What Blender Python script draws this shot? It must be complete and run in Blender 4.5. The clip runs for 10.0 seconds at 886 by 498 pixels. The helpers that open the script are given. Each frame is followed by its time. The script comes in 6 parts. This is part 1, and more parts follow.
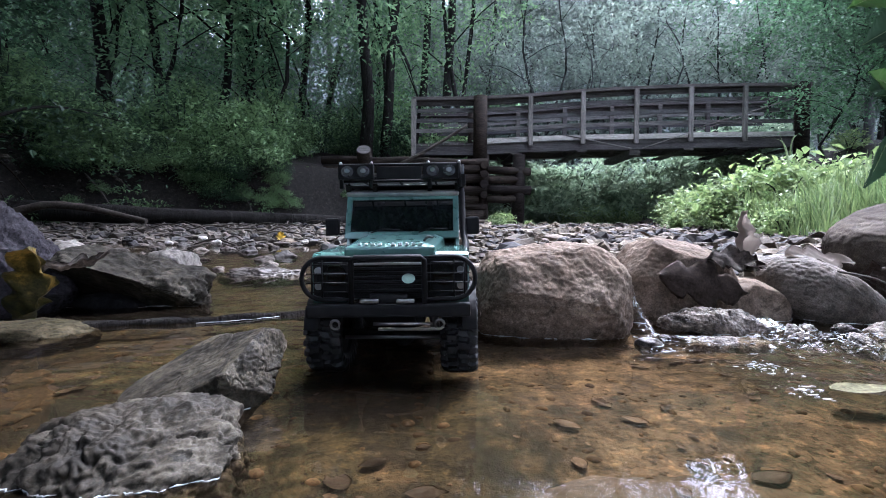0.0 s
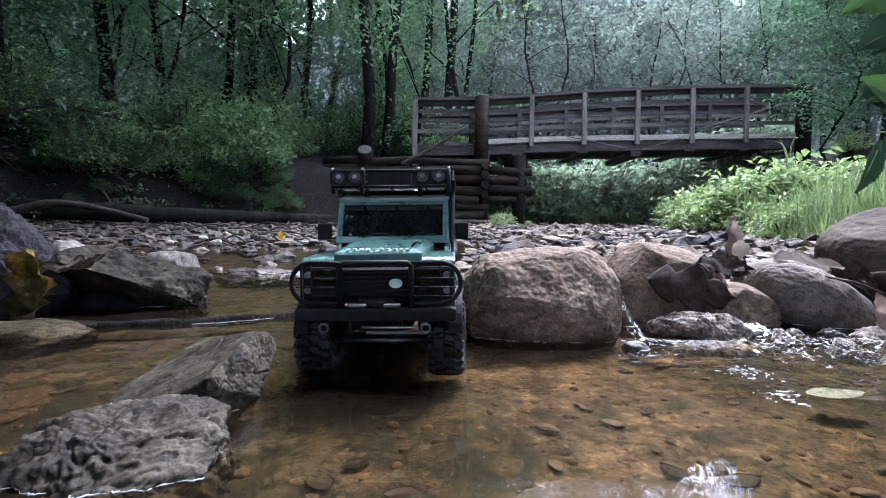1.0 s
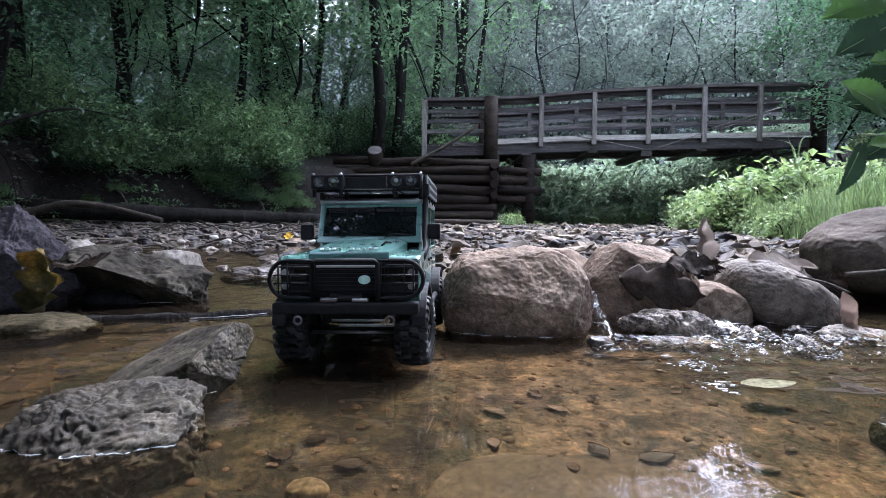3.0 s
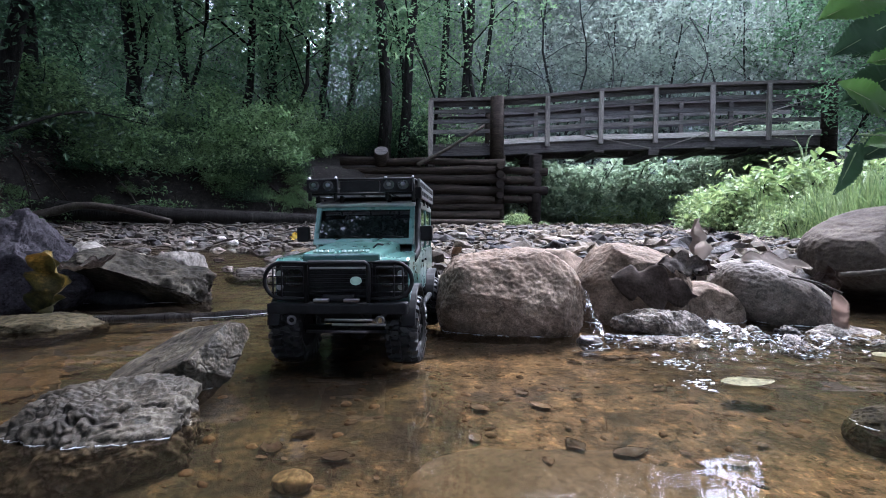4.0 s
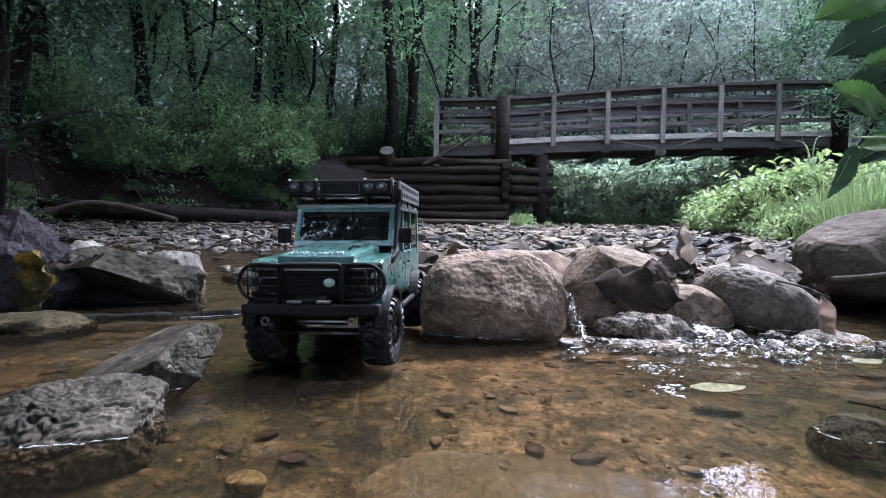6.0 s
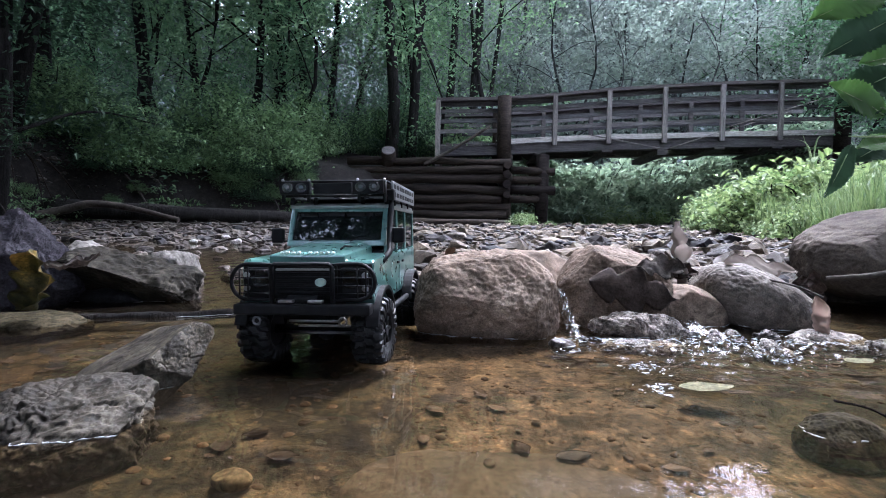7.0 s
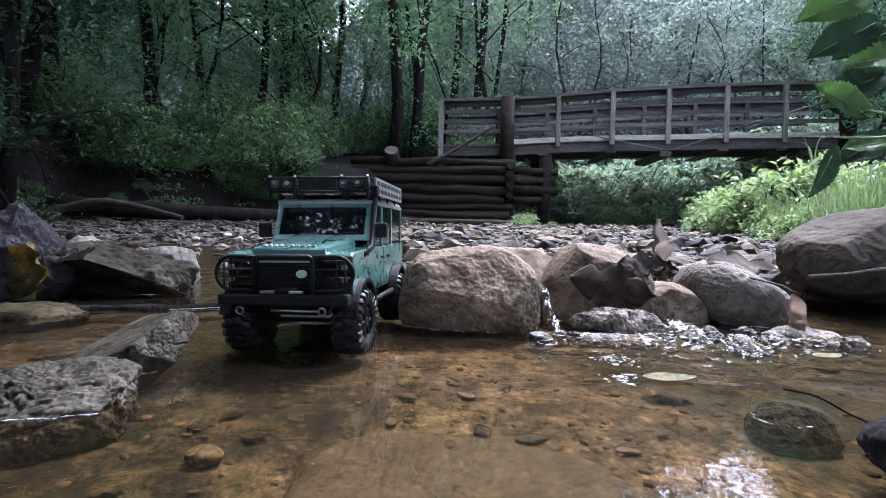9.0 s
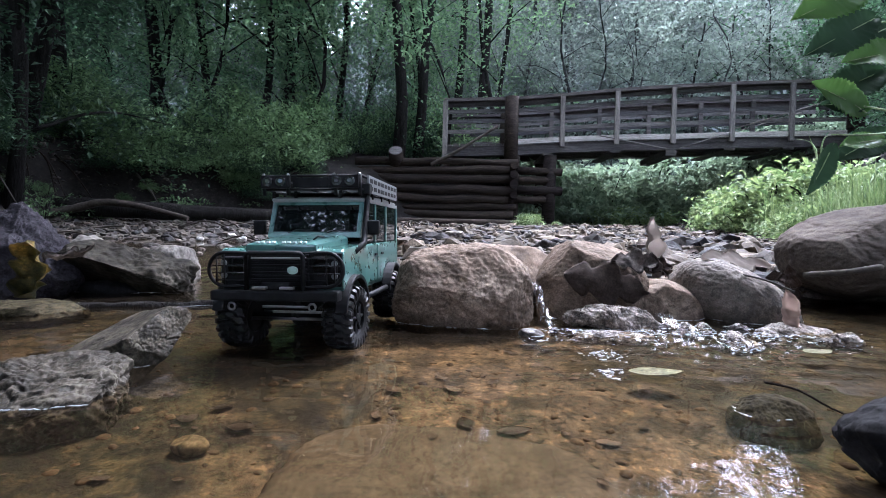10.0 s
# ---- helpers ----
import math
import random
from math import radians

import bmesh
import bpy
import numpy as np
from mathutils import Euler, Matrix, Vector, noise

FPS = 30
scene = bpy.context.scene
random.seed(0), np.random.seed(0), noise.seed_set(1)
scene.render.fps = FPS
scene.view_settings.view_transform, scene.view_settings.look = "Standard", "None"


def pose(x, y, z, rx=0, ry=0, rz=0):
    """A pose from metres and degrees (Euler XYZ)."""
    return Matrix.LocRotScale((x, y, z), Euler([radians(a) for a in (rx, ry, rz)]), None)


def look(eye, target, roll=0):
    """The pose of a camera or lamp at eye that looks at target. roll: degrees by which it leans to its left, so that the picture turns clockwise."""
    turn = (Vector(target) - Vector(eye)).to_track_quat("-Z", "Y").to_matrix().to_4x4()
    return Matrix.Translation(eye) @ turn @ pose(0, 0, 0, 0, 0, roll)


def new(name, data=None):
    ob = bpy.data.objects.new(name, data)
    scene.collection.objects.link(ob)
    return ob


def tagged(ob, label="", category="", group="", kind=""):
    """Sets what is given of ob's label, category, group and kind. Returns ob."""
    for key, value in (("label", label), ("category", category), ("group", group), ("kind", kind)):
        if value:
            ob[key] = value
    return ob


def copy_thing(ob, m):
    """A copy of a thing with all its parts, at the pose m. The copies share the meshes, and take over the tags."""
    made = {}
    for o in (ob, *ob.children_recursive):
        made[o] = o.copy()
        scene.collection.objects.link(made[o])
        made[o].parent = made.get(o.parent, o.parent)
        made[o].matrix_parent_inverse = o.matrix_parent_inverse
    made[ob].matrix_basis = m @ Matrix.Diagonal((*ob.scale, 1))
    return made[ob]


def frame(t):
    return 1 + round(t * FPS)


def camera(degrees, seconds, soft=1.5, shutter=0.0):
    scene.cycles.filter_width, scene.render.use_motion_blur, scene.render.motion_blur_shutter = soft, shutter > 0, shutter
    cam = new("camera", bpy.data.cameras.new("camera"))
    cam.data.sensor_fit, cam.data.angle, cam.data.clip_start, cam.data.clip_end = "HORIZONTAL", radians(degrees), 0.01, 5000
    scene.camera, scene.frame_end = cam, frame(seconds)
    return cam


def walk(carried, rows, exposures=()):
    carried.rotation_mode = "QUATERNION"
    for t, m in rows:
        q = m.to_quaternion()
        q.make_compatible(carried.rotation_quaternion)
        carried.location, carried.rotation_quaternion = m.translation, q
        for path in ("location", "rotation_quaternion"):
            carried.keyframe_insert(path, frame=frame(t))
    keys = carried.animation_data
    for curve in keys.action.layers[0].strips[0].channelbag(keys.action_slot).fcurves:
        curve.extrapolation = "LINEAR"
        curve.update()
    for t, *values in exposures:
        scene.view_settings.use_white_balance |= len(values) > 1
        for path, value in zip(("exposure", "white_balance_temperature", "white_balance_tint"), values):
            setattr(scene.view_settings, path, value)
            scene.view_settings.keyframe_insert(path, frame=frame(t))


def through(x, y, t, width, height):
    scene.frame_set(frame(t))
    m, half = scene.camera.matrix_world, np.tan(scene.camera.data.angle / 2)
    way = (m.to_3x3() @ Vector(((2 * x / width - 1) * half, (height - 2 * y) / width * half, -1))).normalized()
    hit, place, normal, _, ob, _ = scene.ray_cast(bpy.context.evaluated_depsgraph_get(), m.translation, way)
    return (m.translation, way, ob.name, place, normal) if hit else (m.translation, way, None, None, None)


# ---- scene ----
cam = camera(87.0, 10.0, soft=0.9)
PATH = [
    (0, (-0.117, 0.154, 0.196), (-0.043, 2.152, 0.141), 0.3),
    (0.5, (-0.109, 0.147, 0.201), (-0.037, 2.145, 0.145), 0.4),
    (1, (-0.097, 0.139, 0.205), (-0.029, 2.137, 0.149), 0.6),
    (1.5, (-0.082, 0.13, 0.206), (-0.022, 2.128, 0.149), 0.6),
    (2, (-0.064, 0.116, 0.204), (-0.016, 2.114, 0.147), 0.6),
    (2.5, (-0.044, 0.097, 0.205), (-0.011, 2.096, 0.148), 0.7),
    (4, (0.004, 0.057, 0.211), (-0.013, 2.056, 0.153), 0.5),
    (4.5, (0.018, 0.053, 0.213), (-0.011, 2.052, 0.155), 0.6),
    (5, (0.034, 0.053, 0.215), (-0.005, 2.052, 0.157), 0.7),
    (5.5, (0.048, 0.056, 0.216), (0.004, 2.054, 0.157), 0.8),
    (7, (0.077, 0.053, 0.217), (0.02, 2.051, 0.156), 0.8),
    (7.5, (0.089, 0.046, 0.215), (0.026, 2.044, 0.153), 0.8),
    (8, (0.098, 0.039, 0.214), (0.032, 2.037, 0.152), 0.9),
    (8.5, (0.11, 0.034, 0.211), (0.039, 2.032, 0.151), 1.1),
    (9, (0.124, 0.027, 0.208), (0.049, 2.025, 0.148), 1.2),
    (9.5, (0.138, 0.021, 0.206), (0.054, 2.019, 0.147), 1.1),
    (10, (0.152, 0.02, 0.202), (0.054, 2.017, 0.143), 1.1),
]
walk(cam, [(t, look(eye, target, roll)) for t, eye, target, roll in PATH], [(0, 3.75, 5350, 19), (10, 3.75, 5350, 19)])

# ---- world, sun, exposure ----
world = bpy.data.worlds.new("forest_sky")
scene.world = world
world.use_nodes = True
wn = world.node_tree
wbg = wn.nodes["Background"]
sky = wn.nodes.new("ShaderNodeTexSky")
sky.sky_type = "NISHITA"
sky.sun_disc = False
sky.sun_elevation, sky.sun_rotation = radians(64), radians(31)
sky.air_density, sky.dust_density = 1.6, 4.0
cloud = wn.nodes.new("ShaderNodeHueSaturation")
cloud.inputs["Saturation"].default_value = 0.3
wn.links.new(sky.outputs["Color"], cloud.inputs["Color"])
wn.links.new(cloud.outputs["Color"], wbg.inputs["Color"])
wbg.inputs["Strength"].default_value = 0.15
sun = new("overcast_sun", bpy.data.lights.new("overcast_sun", "SUN"))
sun.data.energy, sun.data.angle, sun.data.color = 0.8, radians(20), (1.0, 0.97, 0.92)
sun.matrix_world = look((3.8, 6.2, 15), (0, 0, 0))

# ---- helpers for meshes ----


def link(ob, parent=None):
    if parent is not None:
        ob.parent = parent
    return ob


def part(name, bm, material, parent, label=""):
    """One bmesh as one mesh object under a thing or a part."""
    me = bpy.data.meshes.new(name)
    bm.to_mesh(me)
    bm.free()
    me.materials.append(material)
    ob = link(new(name, me), parent)
    return tagged(ob, label) if label else ob


def raw(name, verts, faces, material, smooth=True):
    """A mesh object from arrays; faces is an array with 3 or 4 columns."""
    verts, faces = np.asarray(verts, np.float32), np.asarray(faces, np.int32)
    me = bpy.data.meshes.new(name)
    n, k = faces.shape
    me.vertices.add(len(verts))
    me.vertices.foreach_set("co", verts.ravel())
    me.loops.add(n * k)
    me.loops.foreach_set("vertex_index", faces.ravel())
    me.polygons.add(n)
    me.polygons.foreach_set("loop_start", np.arange(0, n * k, k, dtype=np.int32))
    me.polygons.foreach_set("use_smooth", np.full(n, smooth))
    me.update(calc_edges=True)
    me.validate()
    me.materials.append(material)
    return me


def empty(name, m, label, category, group=""):
    ob = new(name)
    ob.empty_display_size = 0.05
    ob.matrix_world = m
    return tagged(ob, label, category, group)


def smooth(bm):
    for f in bm.faces:
        f.smooth = True
    return bm


def box(x0, x1, y0, y1, z0, z1, bevel=0.0, bm=None):
    bm = bm or bmesh.new()
    made = bmesh.ops.create_cube(bm, size=1.0)["verts"]
    bmesh.ops.scale(bm, vec=(x1 - x0, y1 - y0, z1 - z0), verts=made)
    bmesh.ops.translate(bm, vec=((x0 + x1) / 2, (y0 + y1) / 2, (z0 + z1) / 2), verts=made)
    if bevel:
        edges = list({e for v in made for e in v.link_edges})
        bmesh.ops.bevel(bm, geom=edges, offset=bevel, segments=2, profile=0.6, affect="EDGES")
    return bm


def prism(profile, x0, x1, bevel=0.0, bm=None):
    """A (y, z) outline drawn out along x."""
    bm = bm or bmesh.new()
    a = [bm.verts.new((x0, y, z)) for y, z in profile]
    b = [bm.verts.new((x1, y, z)) for y, z in profile]
    made = [bm.faces.new(a), bm.faces.new(b[::-1])]
    n = len(a)
    for i in range(n):
        made.append(bm.faces.new((a[i], b[i], b[(i + 1) % n], a[(i + 1) % n])))
    bmesh.ops.recalc_face_normals(bm, faces=made)
    if bevel:
        edges = list({e for f in made for e in f.edges})
        bmesh.ops.bevel(bm, geom=edges, offset=bevel, segments=2, profile=0.6, affect="EDGES")
    return bm


def tube(points, radius, bm=None, sides=8, closed=False):
    """A round bar along points; radius is a number or one for each point."""
    bm = bm or bmesh.new()
    pts = [Vector(p) for p in points]
    n = len(pts)
    radii = radius if isinstance(radius, (list, tuple)) else [radius] * n
    rings, ref = [], Vector((0.13, 0.21, 0.97))
    for i, p in enumerate(pts):
        if closed:
            d = pts[(i + 1) % n] - pts[i - 1]
        else:
            d = pts[min(i + 1, n - 1)] - pts[max(i - 1, 0)]
        d.normalize()
        u = d.cross(ref)
        if u.length < 0.05:
            u = d.cross(Vector((1, 0, 0)))
        u.normalize()
        v = d.cross(u)
        rings.append([bm.verts.new(p + radii[i] * (math.cos(a) * u + math.sin(a) * v))
                      for a in (2 * math.pi * k / sides for k in range(sides))])
    for i in range(n if closed else n - 1):
        r, s = rings[i], rings[(i + 1) % n]
        for k in range(sides):
            f = bm.faces.new((r[k], r[(k + 1) % sides], s[(k + 1) % sides], s[k]))
            f.smooth = True
    if not closed:
        bm.faces.new(rings[0][::-1])
        bm.faces.new(rings[-1])
    return bm


def disc(centre, axis, radius, depth, bm=None, sides=20):
    c, a = Vector(centre), Vector(axis).normalized()
    return tube([c - a * depth / 2, c + a * depth / 2], radius, bm, sides)


# ---- materials ----


class Nodes:
    """A node material with a principled shader."""

    def __init__(self, name):
        self.material = bpy.data.materials.new(name)
        self.material.use_nodes = True
        self.tree = self.material.node_tree
        self.shader = self.tree.nodes["Principled BSDF"]
        self.out = self.tree.nodes["Material Output"]
        self.where = self.add("ShaderNodeTexCoord").outputs["Object"]

    def add(self, kind, **values):
        node = self.tree.nodes.new(kind)
        for key, value in values.items():
            node.inputs[key].default_value = value
        return node

    def link(self, a, b):
        self.tree.links.new(a, b)

    def noise(self, scale, detail=5.0, rough=0.6, distortion=0.0, where=None):
        node = self.add("ShaderNodeTexNoise", Scale=scale, Detail=detail, Roughness=rough, Distortion=distortion)
        self.link(where or self.where, node.inputs["Vector"])
        return node.outputs["Fac"]

    def ramp(self, fac, stops):
        node = self.add("ShaderNodeValToRGB")
        node.color_ramp.interpolation = "EASE"
        items = node.color_ramp.elements
        while len(items) < len(stops):
            items.new(0.5)
        for item, (at, colour) in zip(items, stops):
            item.position, item.color = at, (*colour, 1)
        self.link(fac, node.inputs["Fac"])
        return node.outputs["Color"]

    def mix(self, fac, a, b, blend="MIX"):
        node = self.add("ShaderNodeMix")
        node.data_type, node.blend_type = "RGBA", blend
        for key, value in ((0, fac), (6, a), (7, b)):
            if hasattr(value, "links"):
                self.link(value, node.inputs[key])
            elif key:
                node.inputs[key].default_value = (*value, 1)
            else:
                node.inputs[key].default_value = value
        return node.outputs[2]

    def bump(self, height, strength, distance):
        node = self.add("ShaderNodeBump", Strength=strength, Distance=distance)
        self.link(height, node.inputs["Height"])
        self.link(node.outputs["Normal"], self.shader.inputs["Normal"])
        return node

    def set(self, **values):
        for key, value in values.items():
            name = key.replace("_", " ")
            if hasattr(value, "links"):
                self.link(value, self.shader.inputs[name])
            else:
                self.shader.inputs[name].default_value = value
        return self


def grained(name, stops, scale, fine, rough=(0.6, 0.9), relief=0.4, distance=0.004, per_object=0.0, island=0.0, metal=0.0, streak=None, speckle=0.5, spec=0.3):
    """Colour from a coarse and a fine noise, roughness from the fine one, and relief from both."""
    n = Nodes(name)
    where = n.where
    if streak:
        m = n.add("ShaderNodeMapping")
        m.inputs["Scale"].default_value = streak
        n.link(n.where, m.inputs["Vector"])
        where = m.outputs["Vector"]
    a, b = n.noise(scale, 8, 0.66, 0.0, where), n.noise(fine, 5, 0.75, 0, where)
    colour = n.ramp(a, stops)
    c = n.noise(math.sqrt(scale * fine) * 1.2, 5, 0.7, 0, where)
    shade = n.ramp(b, [(0.34, (0.4, 0.4, 0.4)), (0.5, (0.95, 0.95, 0.95)), (0.68, (1.5, 1.5, 1.5))])
    blot = n.ramp(c, [(0.36, (0.38, 0.37, 0.36)), (0.5, (0.95, 0.95, 0.95)), (0.66, (1.45, 1.44, 1.42))])
    colour = n.mix(0.8, colour, shade, "MULTIPLY")
    colour = n.mix(speckle, colour, blot, "MULTIPLY")
    if per_object or island:
        if per_object:
            tone = n.add("ShaderNodeObjectInfo").outputs["Random"]
        else:
            tone = n.add("ShaderNodeNewGeometry").outputs["Random Per Island"]
        k = per_object or island
        vary = n.ramp(tone, [(0.0, (1 - k, 1 - k, 1 - k * 0.9)), (0.5, (1, 0.97, 0.92)), (1.0, (1 + k, 1 + k * 0.95, 1 + k * 0.85))])
        colour = n.mix(1.0, colour, vary, "MULTIPLY")
    r = n.add("ShaderNodeMapRange")
    r.inputs["To Min"].default_value, r.inputs["To Max"].default_value = rough
    n.link(b, r.inputs["Value"])
    h = n.mix(0.4, n.mix(0.5, a, c), b)
    n.bump(h, relief, distance)
    n.set(Base_Color=colour, Roughness=r.outputs["Result"], Metallic=metal, Specular_IOR_Level=spec)
    return n.material


def stone(name, dark, mid, light, coarse, patch, rough=(0.5, 0.9), relief=0.5, distance=0.004, spec=0.15, mottle=0.85):
    """Rock: broad tones, a mottle, fine grain, and sharp-edged patches of (scale, level, colour, share)."""
    n = Nodes(name)
    a, b, c = n.noise(coarse, 6, 0.62, 0.3), n.noise(coarse * 5.5, 8, 0.7), n.noise(300, 4, 0.75)
    colour = n.ramp(a, [(0.36, dark), (0.5, mid), (0.66, light)])
    colour = n.mix(mottle, colour, n.ramp(b, [(0.41, (0.5, 0.49, 0.47)), (0.5, (1, 1, 1)), (0.59, (1.38, 1.37, 1.35))]), "MULTIPLY")
    colour = n.mix(0.8, colour, n.ramp(c, [(0.36, (0.52, 0.51, 0.5)), (0.5, (1, 1, 1)), (0.64, (1.5, 1.5, 1.48))]), "MULTIPLY")
    scale, level, tint, share = patch
    p = n.noise(scale, 9, 0.7, 0.4)
    mask = n.ramp(p, [(level - 0.022, (0, 0, 0)), (level + 0.022, (share, share, share))])
    colour = n.mix(mask, colour, tint)
    r = n.add("ShaderNodeMapRange")
    r.inputs["To Min"].default_value, r.inputs["To Max"].default_value = rough
    n.link(b, r.inputs["Value"])
    n.bump(n.mix(0.35, n.mix(0.5, b, p), c), relief, distance)
    n.set(Base_Color=colour, Roughness=r.outputs["Result"], Specular_IOR_Level=spec)
    return n.material


def plain(name, colour, rough, metal=0.0, coat=0.0, fine=400.0, relief=0.0, spec=0.5):
    """A made surface with faint dust and uneven gloss."""
    n = Nodes(name)
    dust = n.noise(fine * 0.12, 4, 0.6)
    tint = n.ramp(dust, [(0.35, tuple(c * 0.85 for c in colour)), (0.75, tuple(min(1, c * 1.12 + 0.006) for c in colour))])
    r = n.add("ShaderNodeMapRange")
    r.inputs["To Min"].default_value, r.inputs["To Max"].default_value = rough * 0.8, min(1, rough * 1.25)
    n.link(dust, r.inputs["Value"])
    n.set(Base_Color=tint, Roughness=r.outputs["Result"], Metallic=metal, Coat_Weight=coat, Coat_Roughness=0.08, Specular_IOR_Level=spec)
    if relief:
        n.bump(n.noise(fine, 3), relief, 0.0006)
    return n.material


def leafy(name, low, high, through=0.35, rough=0.58):
    """Leaves: colour differs from leaf to leaf, and light shines through."""
    n = Nodes(name)
    tone = n.add("ShaderNodeNewGeometry").outputs["Random Per Island"]
    patch = n.noise(0.9, 2)
    fac = n.add("ShaderNodeMath")
    fac.operation = "MULTIPLY_ADD"
    n.link(tone, fac.inputs[0])
    fac.inputs[1].default_value = 0.55
    scaled = n.add("ShaderNodeMath")
    scaled.operation = "MULTIPLY"
    n.link(patch, scaled.inputs[0])
    scaled.inputs[1].default_value = 0.5
    n.link(scaled.outputs[0], fac.inputs[2])
    colour = n.ramp(fac.outputs[0], [(0.1, low), (0.85, high)])
    n.set(Base_Color=colour, Roughness=rough, Specular_IOR_Level=0.4)
    lit = n.add("ShaderNodeBsdfTranslucent")
    n.link(colour, lit.inputs["Color"])
    both = n.add("ShaderNodeMixShader")
    both.inputs[0].default_value = through
    n.link(n.shader.outputs[0], both.inputs[1])
    n.link(lit.outputs[0], both.inputs[2])
    n.link(both.outputs[0], n.out.inputs["Surface"])
    return n.material


def water_material():
    n = Nodes("stream_water")
    clear = n.add("ShaderNodeBsdfTransparent")
    clear.inputs["Color"].default_value = (0.78, 0.7, 0.55, 1)
    silt = n.add("ShaderNodeBsdfDiffuse")
    silt.inputs["Color"].default_value = (0.13, 0.095, 0.06, 1)
    body = n.add("ShaderNodeMixShader")
    body.inputs[0].default_value = 0.035
    n.link(clear.outputs[0], body.inputs[1])
    n.link(silt.outputs[0], body.inputs[2])
    gloss = n.add("ShaderNodeBsdfGlossy", Roughness=0.015)
    a, b = n.noise(9, 1, 0.35, 0.5), n.noise(34, 1, 0.4, 0.3)
    h = n.mix(0.01, a, b)
    bump = n.add("ShaderNodeBump", Strength=0.075, Distance=0.012)
    n.link(h, bump.inputs["Height"])
    n.link(bump.outputs["Normal"], gloss.inputs["Normal"])
    fres = n.add("ShaderNodeFresnel", IOR=1.33)
    n.link(bump.outputs["Normal"], fres.inputs["Normal"])
    both = n.add("ShaderNodeMixShader")
    n.link(fres.outputs[0], both.inputs[0])
    n.link(body.outputs[0], both.inputs[1])
    n.link(gloss.outputs[0], both.inputs[2])
    n.link(both.outputs[0], n.out.inputs["Surface"])
    return n.material


WATER = water_material()
ROCK_TAN = stone("tan_rock", (0.066, 0.0475, 0.034), (0.118, 0.089, 0.067), (0.185, 0.145, 0.112), 6, (9, 0.62, (0.042, 0.031, 0.023), 0.75), (0.7, 0.95), 0.3, 0.0018, 0.08, 0.6)
ROCK_GREY = stone("grey_rock", (0.0095, 0.008, 0.0057), (0.026, 0.022, 0.0162), (0.066, 0.058, 0.0445), 11, (24, 0.57, (0.0055, 0.0046, 0.0033), 0.8), (0.42, 0.85), 0.7, 0.003, 0.1, 0.7)
ROCK_SLAB = stone("grey_slab_rock", (0.014, 0.0117, 0.0085), (0.036, 0.031, 0.0225), (0.095, 0.083, 0.0612), 13, (26, 0.56, (0.0085, 0.007, 0.0052), 0.85), (0.45, 0.85), 0.6, 0.003, 0.1)
ROCK_WET = stone("wet_dark_rock", (0.016, 0.0132, 0.0112), (0.04, 0.0335, 0.0285), (0.09, 0.077, 0.066), 14, (50, 0.6, (0.01, 0.0085, 0.007), 0.8), (0.25, 0.6), 0.7, 0.003, 0.18)
ROCK_RILL = grained("water_worn_rock", [(0.37, (0.045, 0.035, 0.027)), (0.5, (0.17, 0.14, 0.115)), (0.64, (0.42, 0.365, 0.31))], 36, 170, (0.12, 0.5), 1.0, 0.016, speckle=0.9, spec=0.3)
ROCK_BIG = stone("brown_grey_rock", (0.036, 0.029, 0.0235), (0.058, 0.048, 0.039), (0.084, 0.07, 0.058), 6, (10, 0.64, (0.022, 0.018, 0.014), 0.7), (0.75, 0.95), 0.35, 0.002, 0.06, 0.5)
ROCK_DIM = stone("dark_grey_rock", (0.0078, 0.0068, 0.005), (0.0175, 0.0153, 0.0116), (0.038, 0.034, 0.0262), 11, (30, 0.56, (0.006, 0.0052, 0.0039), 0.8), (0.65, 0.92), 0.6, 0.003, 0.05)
ROCK_MID = stone("grey_brown_rock", (0.066, 0.055, 0.045), (0.1, 0.085, 0.071), (0.145, 0.125, 0.106), 9, (24, 0.62, (0.036, 0.03, 0.024), 0.7), (0.5, 0.85), 0.35, 0.002, 0.14, 0.5)
ROCK_SLATE = grained("purple_grey_rock", [(0.3, (0.011, 0.0102, 0.0122)), (0.55, (0.024, 0.022, 0.0255)), (0.8, (0.055, 0.051, 0.057))], 28, 160, (0.8, 0.97), 0.7, 0.008, speckle=0.7, spec=0.05)
ROCK_BROWN = stone("brown_wet_rock", (0.0105, 0.0086, 0.0048), (0.023, 0.019, 0.011), (0.042, 0.035, 0.021), 12, (34, 0.6, (0.009, 0.0075, 0.0045), 0.7), (0.7, 0.95), 0.5, 0.003, 0.03)
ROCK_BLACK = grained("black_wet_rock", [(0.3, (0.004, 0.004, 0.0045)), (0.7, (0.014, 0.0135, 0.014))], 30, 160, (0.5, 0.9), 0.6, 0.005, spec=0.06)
ROCK_PALE = grained("pale_stone", [(0.3, (0.05, 0.044, 0.037)), (0.5, (0.11, 0.1, 0.087)), (0.7, (0.19, 0.176, 0.157))], 16, 120, (0.55, 0.85), 0.6, 0.006, speckle=0.8, spec=0.15)
STONES = grained("river_stones", [(0.3, (0.018, 0.0135, 0.0095)), (0.5, (0.052, 0.041, 0.03)), (0.75, (0.15, 0.124, 0.095))], 22, 120, (0.5, 0.9), 0.5, 0.004, island=0.9, spec=0.12)
STONES_WET = grained("wet_bank_stones", [(0.32, (0.01, 0.008, 0.0065)), (0.52, (0.034, 0.028, 0.0225)), (0.75, (0.11, 0.093, 0.077))], 22, 120, (0.4, 0.8), 0.6, 0.005, island=0.8, spec=0.15)
